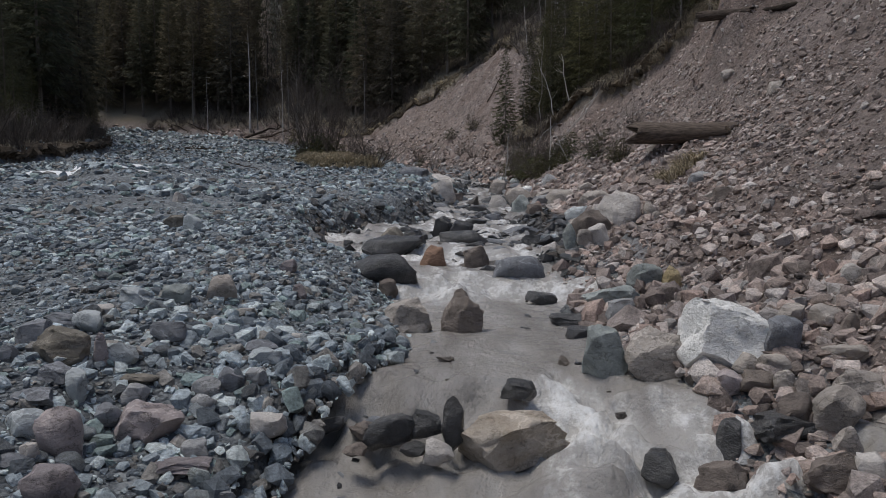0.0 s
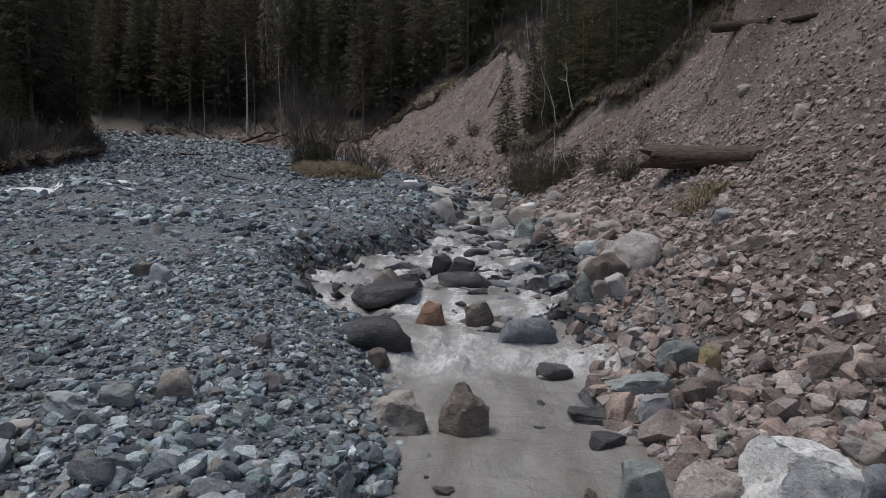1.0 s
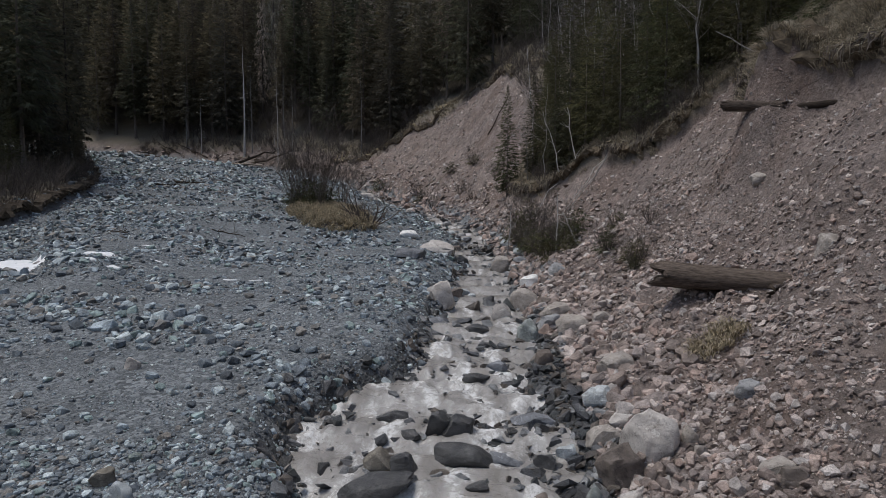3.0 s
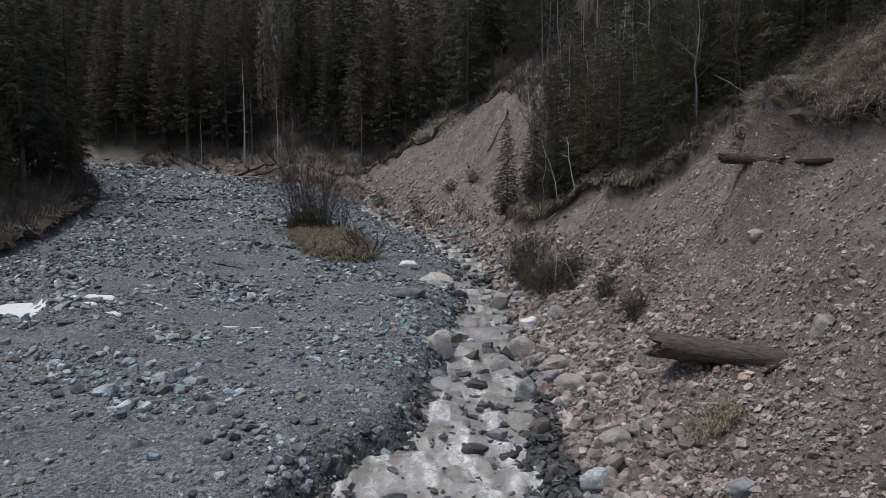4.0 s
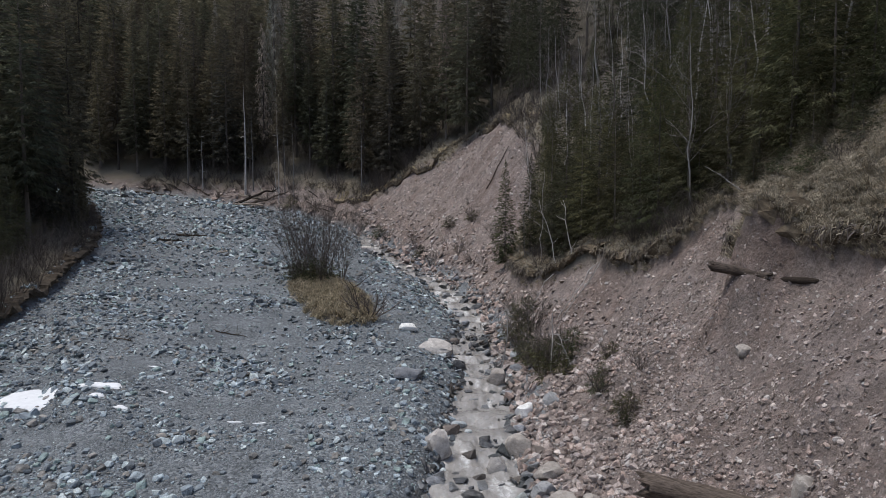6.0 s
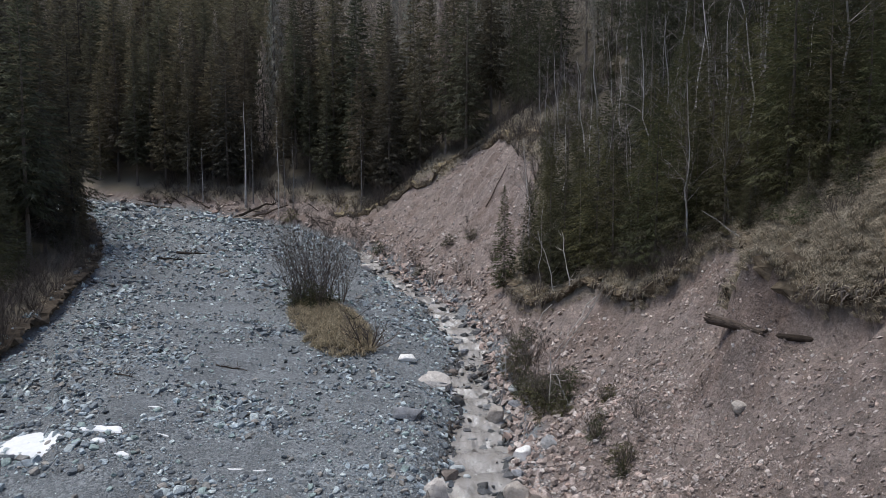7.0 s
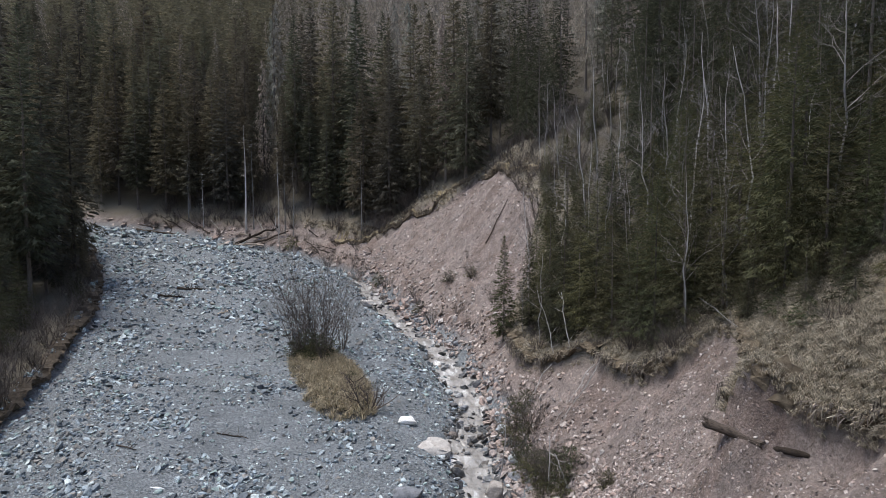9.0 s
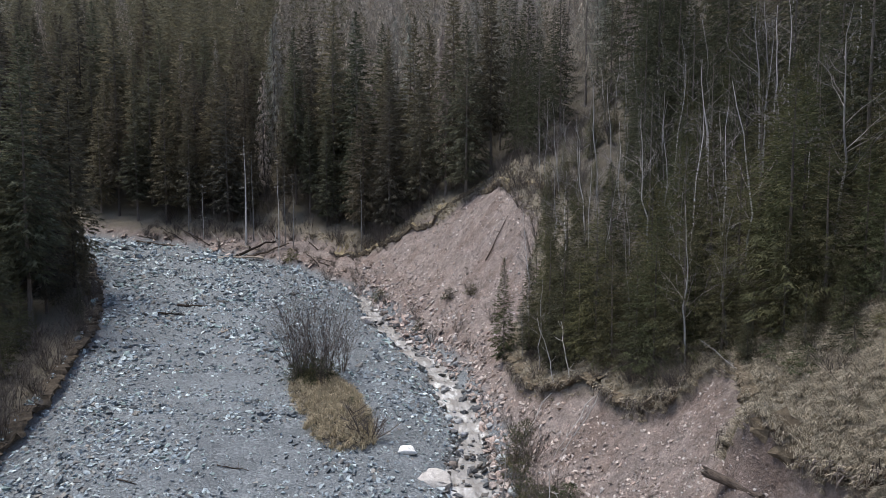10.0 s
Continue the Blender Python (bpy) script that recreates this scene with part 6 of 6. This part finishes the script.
def bank_lip(label):
    """The cut edge of the wooded bank: a ragged overhang of roots and dark soil."""
    r = np.random.RandomState(77)
    rows = []
    for (ax, ay), (bx, by) in zip(WOOD[1:8], WOOD[2:9]):
        far = math.hypot(bx - ax, by - ay)
        ox, oy = -(by - ay) / far, (bx - ax) / far
        for k in np.arange(0, far, 0.22):
            px, py = ax + (bx - ax) * k / far, ay + (by - ay) * k / far
            s = np.linspace(-2.0, 2.0, 81)
            w = wood(px + ox * s, py + oy * s) + 0.8 * lumps(px + ox * s, py + oy * s, 2.2)
            cx, cy = px + ox * s[np.argmax(w > 0)], py + oy * s[np.argmax(w > 0)]
            top = float(height(np.array([cx + ox * 0.9]), np.array([cy + oy * 0.9]))[0]) + 0.06
            out, deep = 0.10 + 0.35 * r.uniform(), 0.45 + 0.5 * float(value_noise(px, py, 1.3))
            prof = [(1.2, -0.25), (0.5, -0.10), (-out, -0.18), (-out - 0.06, -0.34), (-out * 0.4, -0.45), (0.1, -0.45 - 0.5 * deep), (0.3, -0.95)]
            rows.append([(cx + ox * (d + r.normal(0, 0.09)), cy + oy * (d + r.normal(0, 0.14)), top + h - 0.9 * max(0.0, 0.45 - float(value_noise(px + 9, py, 2.6))) + r.normal(0, 0.10)) for d, h in prof])
    n, k = len(rows), len(rows[0])
    idx = (np.arange(n - 1)[:, None] * k + np.arange(k - 1)[None, :]).ravel()
    part("bank_edge", mesh_of("bank_edge", np.array(rows).reshape(-1, 3), np.stack([idx, idx + 1, idx + 1 + k, idx + k], 1), dark_sod), ground, label)


dark_sod = plain_material("dark_root_soil", (0.032, 0.025, 0.019), (0.13, 0.105, 0.08), 6, 0.95, bump=0.9, wide=0.1)
bank_lip("dark undercut edge of the wooded bank with roots")
litter = np.random.RandomState(91)


# ---- logs and fallen poles ----
def log_mesh(name, far, thick, seed, bark=old_wood):
    """A weathered trunk with splintered ends and long cracks, lying along x."""
    r = np.random.RandomState(seed)
    n, m = 30, 26
    u, a = np.linspace(0, 1, n), np.linspace(0, 2 * math.pi, m, endpoint=False)
    U, A = np.meshgrid(u, a, indexing="ij")
    ridge = 0.16 * lumps(np.cos(A) * 2.2 + 9, np.sin(A) * 2.2 + U * 0.5 + seed, 0.55, 3) + 0.06 * lumps(U * 9 + seed, A * 1.2, 1.0, 2)
    rad = thick * (1 - 0.15 * U) * (1 + ridge * 2)
    splint = np.where(U < 0.02, 0.6 * thick * r.normal(0, 1, (1, m)), 0) + np.where(U > 0.98, 0.7 * thick * r.normal(0, 1, (1, m)), 0)
    x = (U - 0.5) * far + splint
    bend = 0.03 * far * np.sin(U * 3.0)
    v = np.stack([x, rad * np.cos(A) + bend, rad * np.sin(A)], -1).reshape(-1, 3)
    f = []
    for i in range(n - 1):
        for j in range(m):
            f.append((i * m + j, i * m + (j + 1) % m, (i + 1) * m + (j + 1) % m, (i + 1) * m + j))
    ends = [(-far / 2 + 0.05, 0, 0), (far / 2 - 0.05, bend[-1, 0], 0)]
    v = np.vstack([v, ends])
    c = n * m
    tri = [(c, (j + 1) % m, j) for j in range(m)] + [(c + 1, (n - 1) * m + j, (n - 1) * m + (j + 1) % m) for j in range(m)]
    quads = np.array(f)
    f3 = np.concatenate([quads[:, [0, 1, 2]], quads[:, [0, 2, 3]], np.array(tri)])
    return mesh_of(name, v, f3, bark, smooth=True)


log_wood = plain_material("grey_brown_log", (0.035, 0.027, 0.022), (0.17, 0.135, 0.112), 3, 0.9, (1.5, 9, 9), bump=1.0)


def lay(label, me, a, b, category="log", name="log"):
    """Lays a log from one end to the other."""
    a, b = Vector(a), Vector(b)
    ob = new(name, me)
    ob.matrix_world = Matrix.Translation((a + b) / 2) @ (b - a).to_track_quat("X", "Z").to_matrix().to_4x4()
    return tagged(ob, label, category, "fallen timber")


def ground_z(x, y, lift=0.0):
    return float(height(np.array([x]), np.array([y]))[0]) + lift


lay("thick dark weathered log jutting out of the talus", log_mesh("log", 3.1, 0.29, 3, log_wood), (5.2, 16.6, 3.80), (7.9, 15.2, 3.68))
lay("broken root end of a log in the talus", log_mesh("log", 1.3, 0.15, 5), (7.0, 15.0, ground_z(7.0, 15.0, 0.08)), (8.1, 14.5, ground_z(7.0, 15.0, 0.22)))
lay("split grey log sticking out below the turf", log_mesh("log", 1.9, 0.17, 8, log_wood), (9.2, 22.5, 8.66), (10.5, 21.0, 8.42))
lay("dark broken root below the turf edge", log_mesh("log", 1.3, 0.12, 9), (10.5, 21.1, 8.35), (11.5, 20.3, 8.4))


def pole(label, a, b, thick, look=pale_bark):
    """A thin dead stem, resting or leaning, with a few broken stubs."""
    a, b = np.array(a, float), np.array(b, float)
    r = np.random.RandomState(int(abs(a[0] * 100 + b[1] * 10)))
    k = np.linspace(0, 1, 7)[:, None]
    path = a * (1 - k) + b * k + r.normal(0, 0.012, (7, 3)) * np.linalg.norm(b - a)
    out = [tube(path, thick * np.linspace(1, 0.4, 7), 6)]
    for i in range(5):
        p = path[r.randint(1, 6)]
        way = r.normal(0, 1, 3)
        way[2] = abs(way[2])
        way /= np.linalg.norm(way)
        out.append(tube([p, p + way * 0.3, p + way * 0.55 + [0, 0, 0.1]], [thick * 0.35, thick * 0.25, thick * 0.1], 4))
    return tagged(new("dead_pole", mesh_of("dead_pole", *join(out), look)), label, "dead branch", "fallen timber")


def on_ground(x, y, lift=0.03):
    return (x, y, ground_z(x, y, lift))


def up_from(x, y, dx, dy, tall):
    z = ground_z(x, y)
    return (x, y, z - 0.1), (x + dx, y + dy, z + tall)


pole("bleached dead stem leaning out from the brush", *up_from(3.0, 31.0, 0.5, 1.0, 3.2), 0.045)
pole("bleached dead stem standing in the brush", *up_from(4.9, 28.4, 0.1, 0.2, 2.6), 0.04)
pole("bent bleached branch in the brush", *up_from(5.7, 27.6, -0.5, 0.8, 1.3), 0.05)
pole("thin dead stem fallen down the slope", on_ground(8.6, 33.2, 0.3), on_ground(5.2, 31.6, 0.1), 0.03)
pole("thin dead stem fallen down the slope", on_ground(8.2, 33.8, 0.3), on_ground(5.8, 32.6, 0.1), 0.025)
pole("thin dead stem fallen from the turf edge", on_ground(6.6, 37.6, 0.5), on_ground(3.9, 35.2, 0.1), 0.03)
pole("pale dead stem leaning over the slope", *up_from(12.2, 25.9, -1.4, 1.0, 1.1), 0.026)
pole("leaning dead birch stem at the turf edge", *up_from(7.6, 37.0, -0.5, 0.6, 3.4), 0.035)
pole("leaning dead birch stem at the turf edge", *up_from(6.9, 37.8, -0.9, 0.8, 3.8), 0.03)
pole("fallen trunk lying on the earth scarp", on_ground(4.6, 62.5, 0.15), on_ground(6.8, 64.5, 0.15), 0.07, old_wood)
pole("fallen trunk lying across the far bank", on_ground(-24.0, 84.0, 0.4), on_ground(-29.5, 83.0, 0.2), 0.16, larch_twig)
pole("dark fallen trunk slanting down the far bank", on_ground(-28.0, 84.5, 0.3), on_ground(-22.5, 87.5, 0.6), 0.22, old_wood)
pole("dark fallen trunk slanting down the far bank", on_ground(-26.5, 84.0, 0.3), on_ground(-21.0, 86.0, 0.6), 0.2, old_wood)
pole("fallen trunk along the foot of the far bank", on_ground(-44.0, 90.0, 0.3), on_ground(-37.5, 88.2, 0.3), 0.18, old_wood)
pole("broken stem leaning on the far bank", *up_from(-21.0, 81.5, -1.2, 1.5, 5.5), 0.07)
pole("fallen trunk along the scarp's top", on_ground(6.0, 76.5, 0.3), on_ground(11.5, 73.0, 0.3), 0.16, larch_twig)
pole("grey driftwood trunk on the gravel", on_ground(-26.5, 63.0, 0.1), on_ground(-23.5, 63.2, 0.1), 0.14, old_wood)
pole("grey driftwood trunk on the gravel", on_ground(-27.5, 60.5, 0.1), on_ground(-24.5, 60.2, 0.1), 0.12, old_wood)
pole("driftwood branch on the gravel", on_ground(-19.5, 55.0, 0.1), on_ground(-18.8, 57.0, 0.1), 0.09, larch_twig)
pole("driftwood branch on the gravel", on_ground(-11.6, 33.2, 0.05), on_ground(-10.0, 33.4, 0.05), 0.04, log_wood)
pole("driftwood branch on the gravel", on_ground(-16.0, 31.6, 0.05), on_ground(-14.8, 31.2, 0.05), 0.04, log_wood)


for k in range(16):
    a = litter.uniform(90, 126)
    s, far, lift = litter.uniform(0.5, table(a, EDGE)), litter.uniform(2, 5), litter.uniform(-0.5, 2.0)
    x0, y0 = beside_toe(a, s)
    x1, y1 = beside_toe(a + far, s + lift)
    pole("fallen dead stem on the far earth bank", on_ground(x0, y0, 0.15), on_ground(x1, y1, 0.15), litter.uniform(0.06, 0.14), (old_wood, larch_twig, log_wood)[k % 3])


def snag(x, y, tall, thick):
    """A tall pale dead trunk at the wood's edge."""
    me = mesh_of("bare_tree", *join([stem(tall, thick, int(tall * 10), 0.004), dead_sticks(tall, 1.6, 0.85, int(tall * 7), 40)]), pale_bark)
    ob = new("bare_tree", me)
    ob.location = (x, y, ground_z(x, y))
    return tagged(ob, "tall bare pale trunk at the forest edge", "tree", "bare trunks")


for x, y, tall, thick in ((-27.6, 88.2, 15, 0.15), (-26.6, 88.6, 13, 0.09), (-22.3, 86.0, 13, 0.08), (-21.6, 86.4, 12, 0.08), (-20.4, 86.0, 11, 0.07), (-37.0, 91.5, 9, 0.08), (-10.6, 82.6, 11, 0.07), (-34.5, 90.5, 8, 0.07)):
    snag(x, y, tall, thick)


# ---- last snow ----
def snow_patch(x, y, wide, deep, seed):
    """A thin ragged sheet of old snow on the gravel."""
    r = np.random.RandomState(seed)
    n, rings = 40, 6
    a = np.linspace(0, 2 * math.pi, n, endpoint=False)
    rim = 1 + 0.9 * lumps(np.cos(a) * 1.3 + seed * 3, np.sin(a) * 1.3, 0.8, 3)
    thick = min(0.15, 0.12 * deep)
    v = [(x, y, ground_z(x, y, thick))]
    for k in range(1, rings + 1):
        f = k / rings
        px, py = x + wide / 2 * rim * f * np.cos(a), y + deep / 2 * rim * f * np.sin(a)
        pz = height(px, py) + thick * (1 - f ** 3) + (0.015 if k < rings else -0.06)
        v += list(zip(px, py, pz))
    f = [(0, 1 + j, 1 + (j + 1) % n) for j in range(n)]
    for k in range(rings - 1):
        for j in range(n):
            p, q = 1 + k * n + j, 1 + k * n + (j + 1) % n
            f += [(p, p + n, q + n), (p, q + n, q)]
    ob = new("snow_patch", mesh_of("snow_patch", v, f, snow_look, smooth=True))
    return tagged(ob, "thin patch of old snow lying on the gravel", "snow", "snow patches")


for x, y, wide, deep, seed in ((-15.9, 25.1, 2.5, 1.9, 1), (-13.35, 25.8, 1.7, 0.55, 2), (-13.05, 24.95, 0.55, 0.4, 3), (-11.8, 24.2, 0.5, 0.25, 4),
                                (-12.3, 28.0, 0.6, 0.10, 5), (-10.1, 28.0, 0.45, 0.10, 8), (-11.0, 25.9, 0.5, 0.10, 6), (-7.4, 23.8, 0.7, 0.10, 7), (-6.5, 23.7, 0.6, 0.09, 9)):
    snow_patch(x, y, wide, deep, seed)
